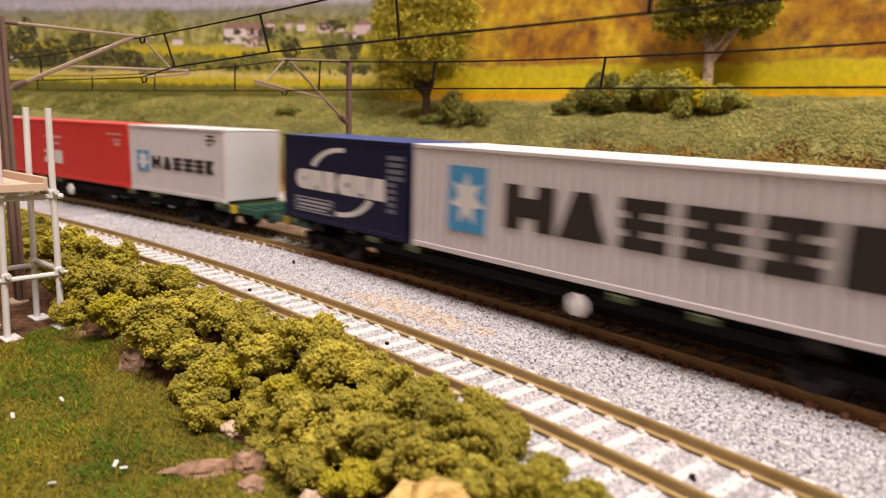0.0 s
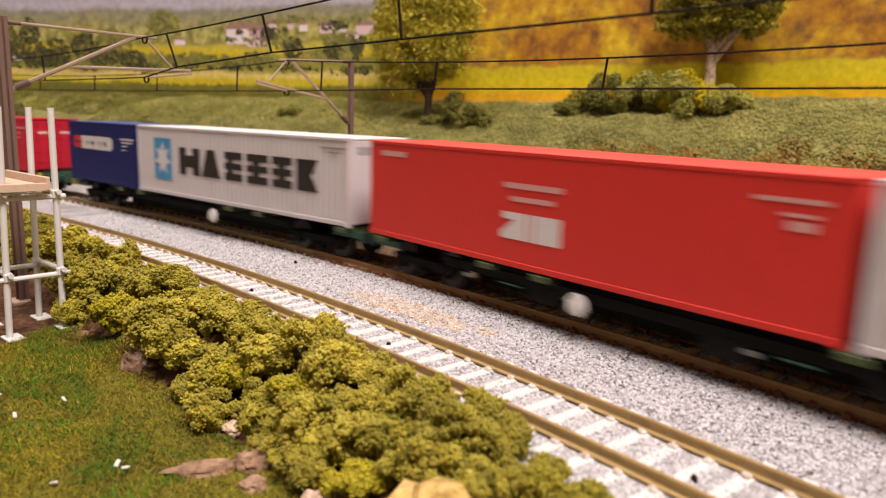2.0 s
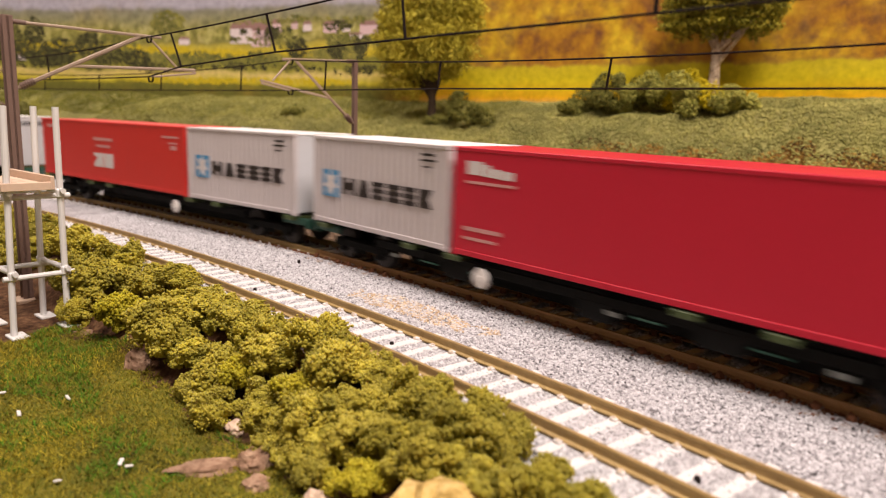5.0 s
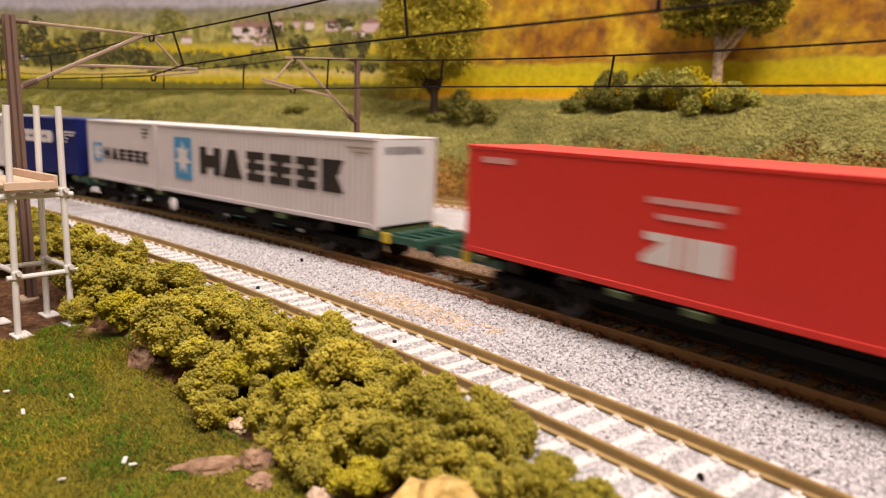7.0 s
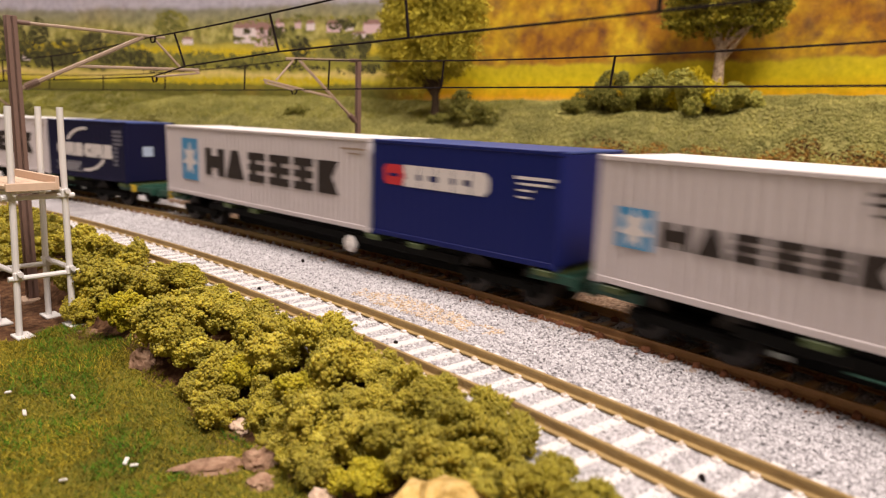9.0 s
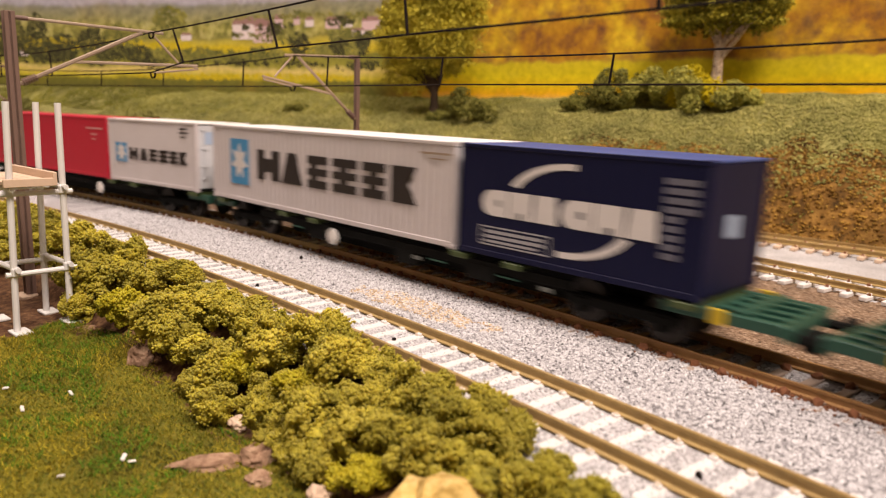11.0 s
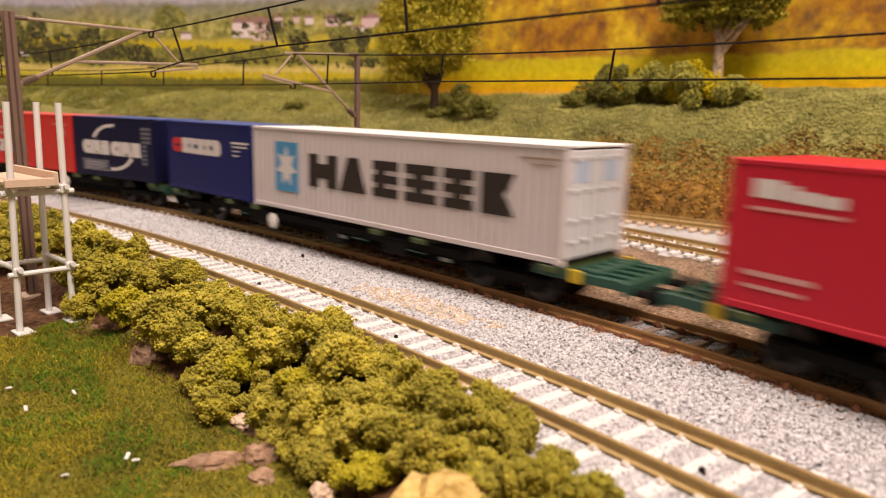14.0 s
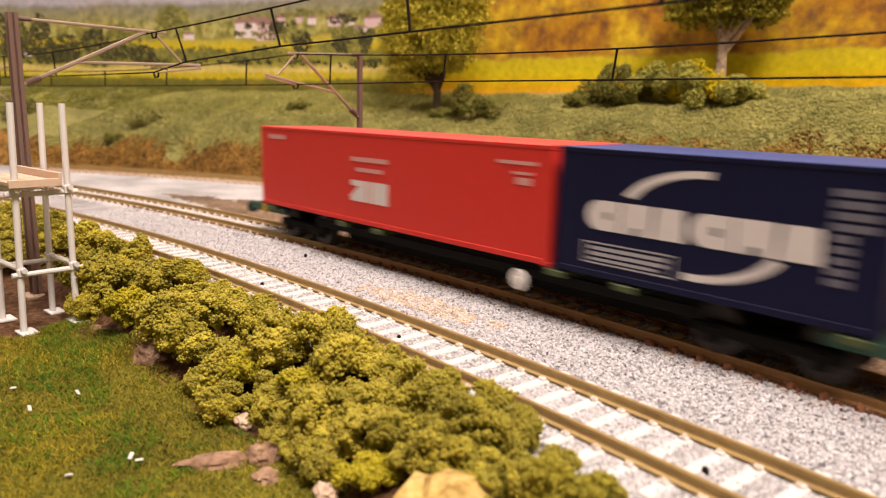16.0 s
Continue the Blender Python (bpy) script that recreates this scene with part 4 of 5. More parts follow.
def insulator(a, b, parent, r=1.35):
    a, b = Vector(a), Vector(b)
    rod = part("insulator", tube(bmesh.new(), a, b, 0.7), M_MAST, parent, "brown ribbed insulator")
    for k in range(6):
        part("insulator_rib", tube(bmesh.new(), a.lerp(b, k / 6), a.lerp(b, (k + 0.6) / 6), r, seg=10), M_MAST, rod)


def mast(s, off, z0, z1, label, wide, toward, mess_z, cont_z, mess_off, tip_off, anchor_z, skew=0.0):
    m = thing("overhead_mast", label, "mast", "overhead line masts")
    out = (on_arc(s, off + 10) - on_arc(s, off)).normalized()
    along = (on_arc(s + 10, off) - on_arc(s, off)).normalized()
    base = on_arc(s, off, 0)
    rot = Matrix((along, out, Vector((0, 0, 1)))).transposed().to_4x4()
    bm = bmesh.new()
    box(bm, -wide, -wide + 0.7, -wide, wide, z0, z1, 0.1)
    box(bm, wide - 0.7, wide, -wide, wide, z0, z1, 0.1)
    box(bm, -wide, wide, -0.4, 0.4, z0, z1 - 0.3)
    bm.transform(Matrix.Translation((base.x, base.y, 0)) @ rot)
    part("post", bm, M_MAST, m, "brown H-section post")
    bm = bmesh.new()
    box(bm, -wide * 2.6, wide * 2.6, -wide * 2.6, wide * 2.6, z0 - 1.2, z0 + 0.8, 0.3)
    bm.transform(Matrix.Translation((base.x, base.y, 0)) @ rot)
    part("base_block", bm, M_PLANK, m, "pale base block")
    P = lambda o, z, ds=0: on_arc(s + ds + skew * (o - off) / (mess_off - off), o, z)
    o1 = off + toward * wide
    hang = P(mess_off, mess_z)
    tube_part("top_tube", [P(o1, mess_z + 2.2), P(mess_off + toward * 4, mess_z + 0.2)], 0.55, M_TUBE, m, "tan top tube")
    insulator(P(o1, mess_z + 2.2), P(o1 + toward * 4, mess_z + 2.0), m, 0.9)
    knee = P(mess_off - toward * 3, mess_z)
    low = P(o1, anchor_z)
    tube_part("strut", [low, knee], 0.75, M_TUBE, m, "tan inclined strut")
    insulator(low + (knee - low) * 0.03, low + (knee - low) * 0.14, m)
    r0 = low.lerp(knee, 0.42)
    tip = P(tip_off, cont_z + 3.4)
    tube_part("registration_tube", [r0, tip], 0.55, M_TUBE, m, "tan registration tube")
    tube_part("stay_tube", [hang, P(tip_off - toward * 6, cont_z + 3.6)], 0.45, M_TUBE, m, "tan stay tube")
    tube_part("steady_arm", [tip.lerp(r0, 0.06), P(tip_off, cont_z + 2.2, 0.5), P(mess_off, cont_z)], 0.35, M_TUBE, m, "thin steady arm")
    for q, zz in ((hang, mess_z), (P(mess_off, cont_z), cont_z)):
        bm = bmesh.new()
        for sg in (-1, 1):
            pts = [q + along * sg * 2.2 * math.cos(a) * 0.6 + Vector((0, 0, -1.8 * math.sin(a))) + along * sg * 0.6 for a in (0, 0.6, 1.2, 1.57)]
            for a, b in zip(pts, pts[1:]):
                tube(bm, a, b, 0.35, seg=6)
        part("wire_clamp", bm, M_WIRE, m, "dark wire clamp")
    return m


mast(-292.0, 36.0, -4.0, 80.0, "brown overhead line mast behind the main track", 1.05, -1, 77.0, 64.4, 0.0, -15.0, 51.0)
mast(-650.0, 36.0, -4.0, 82.0, "brown distant overhead line mast along the curve", 1.05, -1, 77.0, 64.4, 0.0, -15.0, 51.0)
mast(-322.0, -99.5, FIELD + 0.4, 85.5, "tall brown overhead line mast beside the scaffold", 1.75, 1, 81.3, 66.7, NEAR + 1, NEAR + 16, 60.5, 19.0)


def overhead(label, off, contact, messenger, drops):
    """contact, messenger: (s, z) along the line; drops: s of each dropper's foot and head."""
    t = thing("overhead_line", label, "overhead wire", "overhead wires")
    at = lambda tab, s: float(np.interp(s, [q[0] for q in tab], [q[1] for q in tab]))
    for name, tab in (("contact_wire", contact), ("messenger_wire", messenger)):
        bm = bmesh.new()
        lo, hi = tab[0][0], tab[-1][0]
        n = max(8, int((hi - lo) / 9))
        prev = None
        for k in range(n + 1):
            s = lo + (hi - lo) * k / n
            ring = [bm.verts.new(on_arc(s, off + 0.28 * math.cos(a), at(tab, s) + 0.28 * math.sin(a))) for a in [math.pi * q / 3 for q in range(6)]]
            if prev:
                for q in range(6):
                    bm.faces.new((prev[q], prev[(q + 1) % 6], ring[(q + 1) % 6], ring[q]))
            prev = ring
        part(name, bm, M_WIRE, t, "dark " + name.replace("_", " "))
    for s, s2 in drops:
        part("dropper", tube(bmesh.new(), on_arc(s, off, at(contact, s)), on_arc(s2, off, at(messenger, s2)), 0.36, seg=6), M_WIRE, t, "dark dropper wire")
    return t


def sagging(s0, s1, z0, z1, sag):
    return [(s0 + (s1 - s0) * k / 12, z0 + (z1 - z0) * k / 12 - 4 * sag * (k / 12) * (1 - k / 12)) for k in range(13)]


overhead("dark overhead wires above the main track", 0.0, [(-980, 64.4), (-292, 64.4), (-200, 64.8), (36, 63.2)],
         sagging(-980, -650, 77, 77, 3.6)[:-1] + sagging(-650, -292, 77, 77, 4.2)[:-1] + sagging(-292, 36, 77.2, 75, 3.6),
         [(s, s + 1.0) for s in (-900, -800, -700, -600, -534, -470, -404, -331, -268, -202, -133, -60, 0)])
overhead("dark overhead wires above the near track", NEAR, [(-600, 66), (-303, 66.7), (-275.6, 70.0), (-212, 72.6), (-137, 73.2), (40, 73.4)],
         sagging(-600, -303, 80, 81.3, 4.0)[:-1] + [(-303, 81.3), (-283, 81.8), (-217, 83.8), (-120, 86.7), (40, 90.0)],
         [(-520, -520), (-460, -460), (-400, -402), (-275.6, -283), (-212, -217), (-150, -152), (-80, -80)])


# ---- scaffold tower ----
def scaffold():
    t = thing("scaffold_tower", "white plastic scaffold tower with pale plank deck", "scaffold")
    A, B, C = Vector((-251.6, -138.3, 0)), Vector((-254.5, -123.2, 0)), Vector((-272.4, -127.6, 0))
    D = A + (C - B)
    corners = [A, B, C, D]
    for p, (lx, ly) in zip(corners, ((0.2, 1.9), (0.1, 0.4), (0.2, 1.4), (0.2, 1.8))):
        g = float(height(p.x, p.y))
        tube_part("upright", [(p.x - lx / 2, p.y - ly / 2, g), (p.x + lx / 2, p.y + ly / 2, 54.4)], 1.0, M_SCAFF, t, "white upright tube", 12)
        bm = box(bmesh.new(), -3.6, 3.6, -2.6, 2.6, 0, 0.8, 0.2)
        bm.transform(Matrix.Translation((p.x, p.y, g)) @ Matrix.Rotation(radians(12), 4, "Z"))
        part("base_plate", bm, M_SCAFF, t, "white base plate")
    for z in (1.2, 26.5):
        for i in range(4):
            a, b = corners[i], corners[(i + 1) % 4]
            d = (b - a).normalized()
            lift = 1.6 * (i % 2)
            tube_part("ledger", [(a - d * 2.8) + Vector((0, 0, z + lift)), (b + d * 2.8) + Vector((0, 0, z + lift))], 0.85, M_SCAFF, t, "white ledger tube", 10)
        for p in corners:
            bm = bmesh.new()
            box(bm, p.x - 1.35, p.x + 1.35, p.y - 1.35, p.y + 1.35, z - 0.8, z + 2.3, 0.5)
            part("clamp", bm, M_SCAFF, t, "white tube clamp")
    u, v = (B - A).normalized(), (D - A).normalized()
    o = A - u * 3.5 - v * 3
    rot = Matrix((v, u, Vector((0, 0, 1)))).transposed().to_4x4()
    for k in range(4):
        bm = box(bmesh.new(), 0.5, 34, 1.2 + 3.5 * k, 4.5 + 3.5 * k, 29.4, 30.6, 0.15)
        bm.transform(Matrix.Translation(o) @ rot)
        part("plank", bm, M_PLANK, t, "pale deck plank")
    for y0, y1, x0, x1, top in ((15.2, 16.4, 0, 34, 33.0), (1.0, 15.2, -0.7, 0.4, 31.3)):
        bm = box(bmesh.new(), x0, x1, y0, y1, 28.8, top, 0.15)
        bm.transform(Matrix.Translation(o) @ rot)
        part("toe_board", bm, M_PLANK, t, "pale wooden toe board")
    return t


scaffold()


# ---- bushes, trees, grass ----
def foam_thing(name, r, h, blobs, n, lump, mat, seed, base=None):
    """A foam plant: lumps over the skin of several overlapping blobs, in three clumps."""
    g = np.random.default_rng(seed)
    bl = []
    for k in range(blobs):
        a, q = g.uniform(0, 2 * math.pi), math.sqrt(g.uniform()) * 1.02
        bl.append((r * q * math.cos(a), r * q * math.sin(a), h * (0.18 + 0.72 * g.uniform() * (1 - q * 0.45)), r * g.uniform(0.24, 0.42)))
    bl = np.array(bl)
    pick = g.integers(0, blobs, n)
    d = g.normal(size=(n, 3))
    d /= np.linalg.norm(d, axis=1)[:, None]
    c = bl[pick, :3] + d * (bl[pick, 3] * g.normal(1.0, 0.13, n))[:, None]
    c[:, 2] = np.maximum(c[:, 2], 0.2)
    size = g.uniform(0.5, 1.3, n) * lump
    t = new(name)
    t.empty_display_size = 0.005
    for q in range(3):
        k = pick % 3 == q
        v, f = lumps(c[k], size[k], base or (OCTA_V, OCTA_F), 0.5)
        mesh_from("foliage_clump", v, f, mat, t, smooth=True)
    return t


def clump_bush(r, h, n, lump, mat, seed):
    """A bush of clumped foam: lobes carry smaller lobes, and fuzz covers those."""
    g = np.random.default_rng(seed)
    k = 9
    a, q = g.uniform(0, 2 * math.pi, k), np.sqrt(g.uniform(0, 1, k)) * 0.66 * r
    lobe = np.stack([q * np.cos(a), q * np.sin(a), h * (0.30 + 0.40 * g.uniform(0, 1, k) * (1 - 0.5 * q / r))], 1)
    big = r * g.uniform(0.26, 0.46, k)
    m = 13
    out = g.normal(size=(k, m, 3)) + np.array((0, 0, 0.35))
    out /= np.linalg.norm(out, axis=2)[:, :, None]
    sub = lobe[:, None] + out * big[:, None, None] * 0.74
    small = big[:, None] * g.uniform(0.22, 0.58, (k, m))
    pi, pj = g.integers(0, k, n), g.integers(0, m, n)
    d = g.normal(size=(n, 3))
    d = d / np.linalg.norm(d, axis=1)[:, None] + 0.55 * out[pi, pj]
    d /= np.linalg.norm(d, axis=1)[:, None]
    c = sub[pi, pj] + d * (small[pi, pj] * g.normal(1.0, 0.20, n))[:, None]
    c[:, 2] = np.maximum(c[:, 2], 0.2)
    size = g.uniform(0.6, 1.25, n) * lump
    t = new("bush")
    t.empty_display_size = 0.005
    for part_of in range(3):
        w = pi % 3 == part_of
        v, f = lumps(c[w], size[w], (OCTA_V, OCTA_F), 0.5)
        core = np.arange(k) % 3 == part_of
        v2, f2 = lumps(sub[core].reshape(-1, 3), small[core].ravel() * 0.88, (ICO_V, ICO_F), 0.12)
        mesh_from("foliage_clump", np.concatenate([v, v2]), np.concatenate([f, f2 + len(v)]), mat, t, smooth=True)
    return t


# x, y and radius of the bushes nearest the path
NEAR_BUSHES = [(-276, -104, 9.7), (-255, -121, 5.6), (-257, -114, 9.9), (-239, -103, 9.7), (-231, -93, 8.7), (-229, -111, 8.2), (-205, -106, 9.9), (-199, -96, 9.7),
               (-178, -93, 8.6), (-166, -104, 8.4), (-172, -109, 4.6), (-155, -107, 6.0), (-155, -93, 7.5), (-149, -85, 6.2), (-134, -95, 7.2), (-149, -99, 5.6),
               (-133, -88, 7.2), (-126, -81, 5.1), (-119, -89, 5.8), (-109, -82, 6.1), (-95, -81, 5.7), (-97, -86, 5.9), (-87, -80, 4.8), (-104, -99, 5.7),
               (-96, -92, 5.6), (-88, -86, 4.8), (-74, -84, 5.2), (-65, -80, 4.5), (-116, -103, 5.4), (-133, -103, 4.4),
               (-190, -106, 8.0), (-181, -103, 7.0), (-217, -104, 8.0), (-142, -96, 6.0), (-125, -98, 7.0), (-112, -94, 7.0), (-106, -91, 5.5), (-82, -90, 5.0), (-118, -97, 6.0),
               (-140, -102, 5.5), (-128, -103, 5.0), (-160, -99, 6.5), (-166, -92, 6.0), (-188, -92, 6.0), (-210, -93, 6.5), (-142, -84, 5.0), (-118, -82, 4.6)]


def bushes():
    kinds = [clump_bush(9.5, 15.0, 5200, 0.46, M_BUSH, 30 + k) for k in range(5)]
    kinds.append(clump_bush(9.5, 13.0, 4800, 0.46, M_BUSHLIME, 40))
    for k in kinds:
        tagged(k, "olive green foam bush at the foot of the bank", "bush", "bushes along the track")
    tagged(kinds[5], "lime green low foam bush among darker ones", "bush", "bushes along the track")
    g = random.Random(5)
    spots = []
    s = -600.0
    while s < -284:
        for off in (-77.5, -85.0, -93.0):
            if g.random() < 0.82:
                p = on_arc(s + g.uniform(-4, 4), off + g.uniform(-3.0, 3.0))
                spots.append((p.x, p.y, g.uniform(7.0, 10.5)))
        s += 12.5
    spots += NEAR_BUSHES
    used = set()
    for i, (x, y, r) in enumerate(spots):
        if (x + 302) ** 2 + (y + 131) ** 2 < 22 ** 2 or (x + 262) ** 2 + (y + 132) ** 2 < 11 ** 2:
            continue
        k = 5 if i % 9 == 4 else g.randrange(5)
        by_track = off_of(x, y) > -90
        sc = r / 9.5 * ((1.12 if x < -170 else 1.36) if by_track else 1.26)
        m = Matrix.Translation(Vector((x, y, float(height(x, y)) - 0.8)) * MM) @ pose(0, 0, 0, 0, 0, g.uniform(0, 360))
        if k in used:
            ob = copy_thing(kinds[k], m)
        else:
            ob = kinds[k]
            used.add(k)
            ob.matrix_basis = m
        ob.scale = (sc, sc, sc * g.uniform(0.85, 1.15) * (0.86 if by_track and x < -170 else 1.0))


bushes()


def grass(name, n, box_xy, mat, label, length, keep):
    x, y = rng.uniform(box_xy[0], box_xy[1], n), rng.uniform(box_xy[2], box_xy[3], n)
    k = keep(x, y)
    x, y = x[k], y[k]
    n = len(x)
    z = height(x, y)
    a, lean, l = rng.uniform(0, 6.28, n), rng.normal(0, 0.75, (n, 2)), length * rng.uniform(0.5, 1.2, n)
    w = 0.16
    b0 = np.stack([x - w * np.cos(a), y - w * np.sin(a), z - 0.1], 1)
    b1 = np.stack([x + w * np.cos(a), y + w * np.sin(a), z - 0.1], 1)
    t = np.stack([x + lean[:, 0] * l, y + lean[:, 1] * l, z + l * 0.75], 1)
    v = np.stack([b0, b1, t], 1).reshape(-1, 3)
    tagged(mesh_from(name, v, np.arange(3 * n).reshape(-1, 3), mat), label, "grass", kind="stuff")


def on_field(x, y):
    w = wave(x, y, 12, 21)
    return (off_of(x, y) < -99 + 5 * w) & (np.hypot(x + 300, (y + 130) * 1.6) > 48 + 9 * w)


def green_patch(x, y):
    return on_field(x, y) & (wave(x, y, 17, 51) + 0.5 * wave(x, y, 6, 52) > 0.12)


grass("grass", 90000, (-260, -80, -185, -92), M_BLADE, "short olive static grass on the field", 1.35, on_field)


def yellow_patch(x, y):
    return on_field(x, y) & (wave(x, y, 26, 53) + 0.5 * wave(x, y, 7, 54) > 0.08)


grass("grass", 30000, (-260, -80, -185, -92), M_STRAW, "yellowed patches of static grass", 1.5, yellow_patch)
grass("grass", 30000, (-260, -80, -185, -92), M_BLADEGREEN, "bright green tufts of static grass", 1.9, green_patch)


def tufts(name, n, xr, dr, size, mat, label, test):
    x, d = rng.uniform(*xr, n), rng.uniform(*dr, n)
    r = R4 + d
    y = C4[1] + np.sqrt(r * r - (x - C4[0]) ** 2)
    k = test(x, y, d)
    x, y = x[k], y[k]
    s = size * rng.uniform(0.5, 1.4, len(x))
    v, f = lumps(np.stack([x, y, height(x, y) + s * 0.2], 1), s, (OCTA_V, OCTA_F), 0.45, 0.7)
    tagged(mesh_from(name, v, f, mat, smooth=True), label, "ground cover", kind="stuff")


edge = lambda x, y: 42 + np.interp(x, [-420, -330, -290, -230, -190], [0, 4, 16, 12, 2]) + 10 * wave(x, y, 60, 23) + 9 * wave(x, y, 12, 21)
tufts("hill_turf", 60000, (-760, -90), (34, 134), 1.0, M_HILLTUFT, "pale olive turf tufts over the hillside", lambda x, y, d: (d > edge(x, y) - 4) | (rng.uniform(size=len(x)) < 0.42))
tufts("cutting_scree", 22000, (-760, -90), (19, 78), 0.95, M_OCHRETUFT, "ochre and brown crumbled earth on the cutting", lambda x, y, d: d < edge(x, y) + 3)
tufts("hill_turf", 5000, (-760, -90), (20, 120), 0.95, M_DARKBUSH, "dark green tufts dotted over the hillside", lambda x, y, d: wave(x, y, 20, 61) + 0.6 * wave(x, y, 7, 62) > 0.55)


# shade band past the crest, made with darker tufts
tufts("hill_turf", 22000, (-900, -430), (86, 137), 0.85, M_SHADETURF, "turf coloured darker for the shade behind the hill crest", lambda x, y, d: d > np.interp(x, [-620, -480], [82, 92]) + 6 * wave(x, y, 40, 93) + 3 * wave(x, y, 11, 94))
tufts("cutting_scree", 4500, (-330, -100), (36, 66), 0.9, M_GULLY, "dark brown earth along a gully in the slope", lambda x, y, d: abs(d - 50 - 7 * wave(x, y, 50, 91)) < 2.6 + 1.5 * wave(x, y, 9, 92))


def shrub(x, d, r, h, n, mat, label, seed, lump=0.8):
    ob = foam_thing("shrub", r, h, 9, n, lump, mat, seed)
    p = on_back(x, d)
    ob.matrix_basis = Matrix.Translation(Vector((p.x, p.y, float(height(p.x, p.y)) - 1.5)) * MM)
    tagged(ob, label, "shrub", "shrubs on the hill")


for x, d, r, h, seed in ((-352, 98, 15, 23, 1), (-334, 103, 16, 38, 2), (-312, 98, 17, 30, 3), (-292, 98, 18, 28, 4), (-272, 98, 16, 26, 5), (-364, 100, 9, 18, 6), (-254, 99, 10, 20, 7), (-318, 107, 12, 36, 8)):
    shrub(x, d, r, h, 2600, M_MIDBUSH if seed in (3, 4, 5, 7) else M_DARKBUSH, "olive green low shrub on the hilltop" if seed in (3, 4, 5, 7) else "dark green shrub on the hilltop", 60 + seed)
shrub(-284, 103, 19, 33, 2400, M_YELLOWSHRUB, "yellow-green flowering shrub below the tree", 71)
for x, d, r, h, seed in ((-442, 84, 14, 30, 1), (-426, 86, 12, 24, 2), (-455, 82, 9, 10, 3), (-700, 66, 14, 13, 4), (-703, 44, 9, 6, 5), (-815, 70, 16, 18, 6), (-590, 90, 10, 6, 7), (-430, 24, 6, 7, 8), (-205, 22, 6, 8, 9)):
    shrub(x, d, r, h, 1300, M_DARKBUSH if seed not in (4, 6) else M_HILLTUFT, "small dark shrub on the hillside", 80 + seed)


def tree(x, d, z, height_mm, crown, n, bark, leaf, label, seed, trunk_r, fork=0.42, lean=0.0):
    """crown: ellipsoid clumps (dx, dz, rx, rz) about the trunk's foot."""
    g = random.Random(seed)
    p = on_back(x, d)
    t = thing("tree", label, "tree", "trees on the hill", Matrix.Translation(Vector((p.x, p.y, z)) * MM))
    bm = bmesh.new()
    top = Vector((lean, 0, height_mm * fork))
    pts = [Vector((0, 0, -3)), Vector((lean * 0.3 + 0.6, 0.3, height_mm * fork * 0.4)), top]
    for k, (a, b) in enumerate(zip(pts, pts[1:])):
        tube(bm, a, b, trunk_r * (1 - 0.22 * k), trunk_r * (0.78 - 0.2 * k), 10)
    part("trunk", bm, bark, t, "tapered trunk")
    ax = (on_back(x + 5, d) - p).normalized()
    cs = []
    for dx, dz, rx, rz in crown:
        c = ax * dx + Vector((0, g.uniform(-0.25, 0.25) * rx, dz))
        bm = bmesh.new()
        start = pts[1].lerp(top, g.uniform(0.2, 1.0))
        mid = start.lerp(c, 0.5) + Vector((g.uniform(-3, 3), g.uniform(-3, 3), 2))
        tube(bm, start, mid, trunk_r * 0.42, trunk_r * 0.3, 7)
        tube(bm, mid, c, trunk_r * 0.3, trunk_r * 0.1, 6)
        part("limb", bm, bark, t)
        k = int(n * rx * rx * rz / sum(q[2] * q[2] * q[3] for q in crown))
        v = rng.normal(size=(k, 3))
        v /= np.linalg.norm(v, axis=1)[:, None]
        rad = rng.uniform(0.35, 1.08, (k, 1)) ** 0.6
        bumpy = 1 + 0.22 * np.sin(v[:, :1] * 7 + seed) * np.cos(v[:, 1:2] * 6 + dx) + 0.15 * np.sin(v[:, 2:] * 11)
        cs.append(np.array(c[:]) + v * rad * bumpy * np.array((rx, rx, rz)))
    cs = np.concatenate(cs)
    v, f = leaves(cs, rng.uniform(0.45, 1.1, len(cs)))
    part_ob = mesh_from("crown", v, f, leaf, t)
    part_ob["label"] = "crown of many small leaves"
    return t


tree(-464, 85, 50, 150, [(-28, 62, 22, 22), (-8, 74, 26, 26), (14, 66, 24, 26), (-20, 92, 26, 20), (8, 98, 26, 22), (24, 84, 18, 20), (-34, 80, 16, 18), (-8, 45, 20, 12), (18, 48, 16, 10), (-24, 46, 16, 12), (4, 40, 14, 9), (-32, 36, 14, 14), (-18, 28, 10, 9)],
     52000, M_BARK, M_LEAF, "olive green leafy tree with forked dark trunk", 3, 4.2, 0.22)
tree(-277, 108, 72, 120, [(-22, 53, 18, 12), (0, 54, 22, 14), (22, 51, 15, 11), (-8, 70, 24, 16), (16, 70, 20, 16), (30, 60, 12, 10)],
     32000, M_PALEBARK, M_LEAFB, "dark green tree with pale bare trunk", 5, 4.4, 0.30)


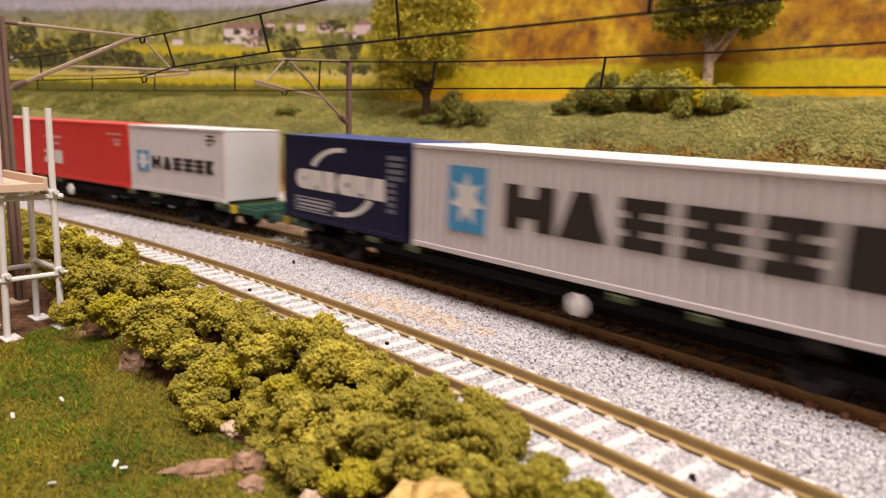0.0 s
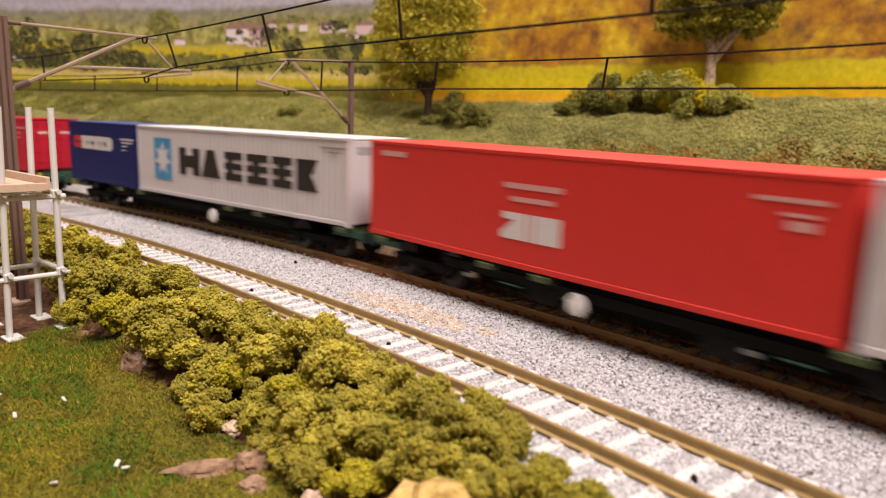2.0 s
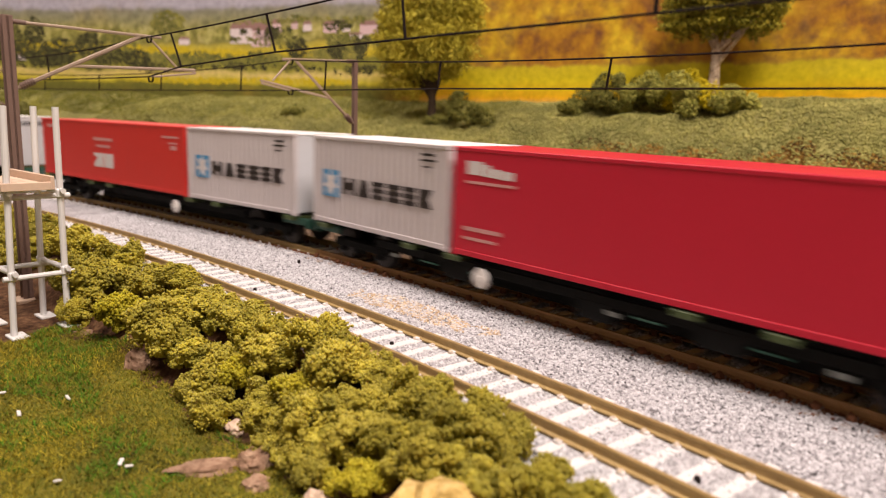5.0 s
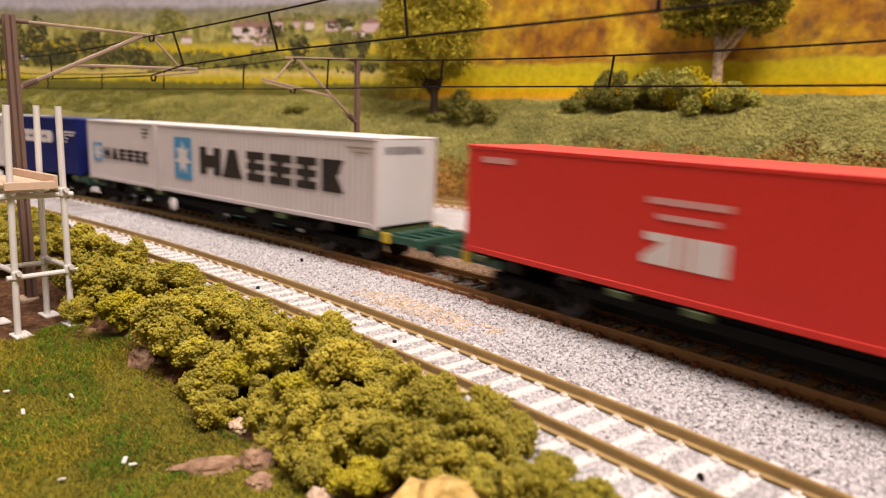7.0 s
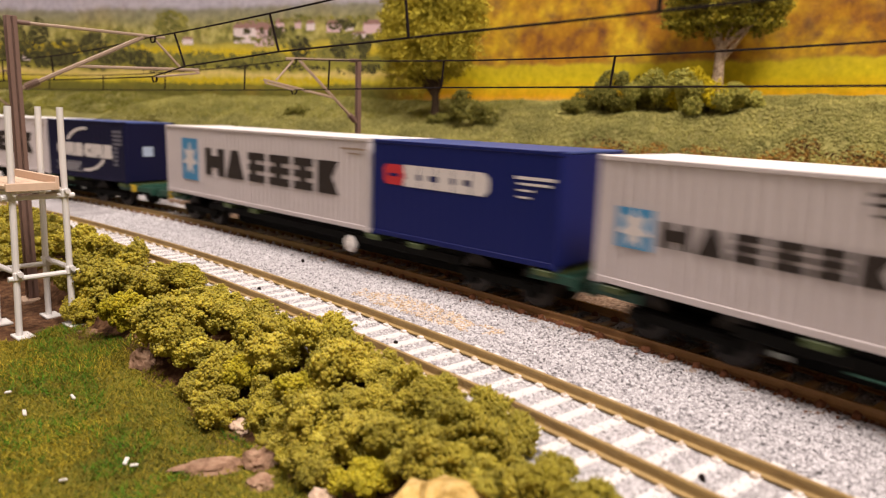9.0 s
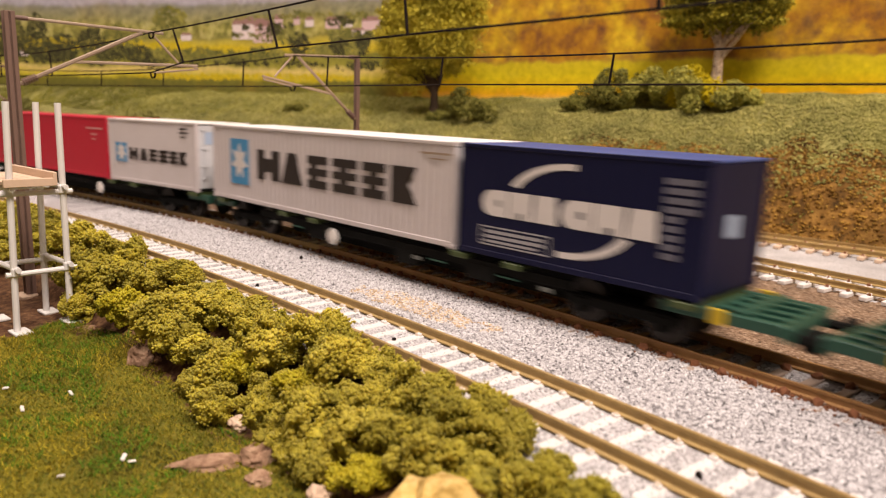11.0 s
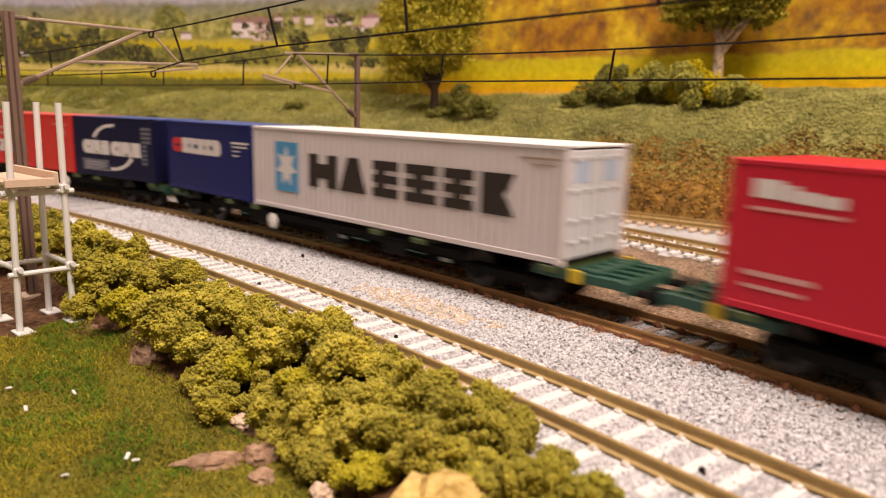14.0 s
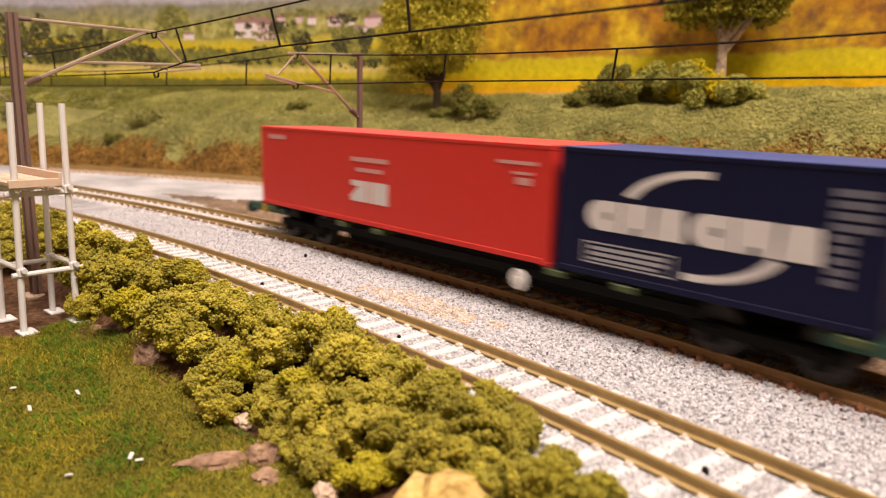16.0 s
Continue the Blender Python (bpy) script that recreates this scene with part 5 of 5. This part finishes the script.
# ---- rocks, pins and scraps ----
def rock(x, y, z, sx, sy, sz, mat, label, seed, turn=0):
    bm = bmesh.new()
    bmesh.ops.create_icosphere(bm, subdivisions=3, radius=1)
    for v in bm.verts:
        n1 = noise.noise(v.co * 1.4 + Vector((seed * 3.1, 0, 0))) + 0.5 * noise.noise(v.co * 3.3 + Vector((0, seed, 0))) + 0.22 * noise.noise(v.co * 8 + Vector((0, seed, 0)))
        v.co *= 1 + 0.5 * n1
        v.co = Vector((v.co.x * sx, v.co.y * sy, v.co.z * sz))
    ob = link("rock", bm, mat)
    ob.matrix_basis = pose(x * MM, y * MM, z * MM, 0, 0, turn)
    tagged(ob, label, "rock", "rocks in the grass")


rock(-135, -116, FIELD + 0.7, 3.0, 8.5, 1.3, M_ROCK, "flat tan slab of rock lying in grass", 2, -20)
rock(-131, -107.5, FIELD + 1.8, 3.6, 4.2, 2.6, M_ROCK, "rough tan rock in the grass", 1, 20)
rock(-123, -111, FIELD + 0.9, 3.2, 2.6, 1.6, M_ROCK, "small rough tan rock", 3)
rock(-203, -114, FIELD + 2.2, 3.8, 3.4, 3.6, M_ROCK, "upright brown rock beside the bushes", 4)
rock(-148, -106, FIELD + 2.0, 2.6, 2.2, 1.6, M_PLANK, "small pale stone under a bush", 5)
rock(-245, -121, FIELD + 0.5, 3.0, 5.0, 0.8, M_ROCK, "flat stone by the scaffold foot", 6, -20)
rock(-109, -105, FIELD + 2.2, 2.4, 2.4, 2.2, M_PLANK, "small pale pinkish stone below the bushes", 7)


PINS = [(-225.1, -58.5), (-151.6, -58.6), (-62.7, -58.9), (-255.5, -21.6)]


rock(-82, -99, -11, 8, 12, 8.5, M_SAND, "rounded sandy ochre boulder among the bushes", 8, 40)


def pins():
    bm = bmesh.new()
    tube(bm, (0, 0, -1.0), (0, 0, 0.4), 0.75, 0.5, 10)
    first = link("track_pin", bm, M_WIRE)
    tagged(first, "dark track pin head between the rails", "pin", "track pins")
    for k, (s, o) in enumerate(PINS):
        m = Matrix.Translation(on_arc(s, o, -2.2) * MM)
        if k:
            copy_thing(first, m)
        else:
            first.matrix_basis = m


def scraps():
    g = random.Random(9)
    first = None
    for x, y in ((-200, -147), (-185, -145), (-188.6, -134), (-146, -131), (-143.5, -130), (-146, -142.6)):
        m = Matrix.Translation(Vector((x, y, float(height(x, y)) + 1.0)) * MM) @ pose(0, 0, 0, g.uniform(-40, 40), g.uniform(-40, 40), g.uniform(0, 360))
        if first is None:
            first = link("white_flake", box(bmesh.new(), -0.8, 0.8, -0.45, 0.45, -0.25, 0.25, 0.15), M_DISC)
            tagged(first, "small white flake lying in the grass", "flake", "white flakes")
            first.matrix_basis = m
        else:
            copy_thing(first, m)


pins()
scraps()
motions()
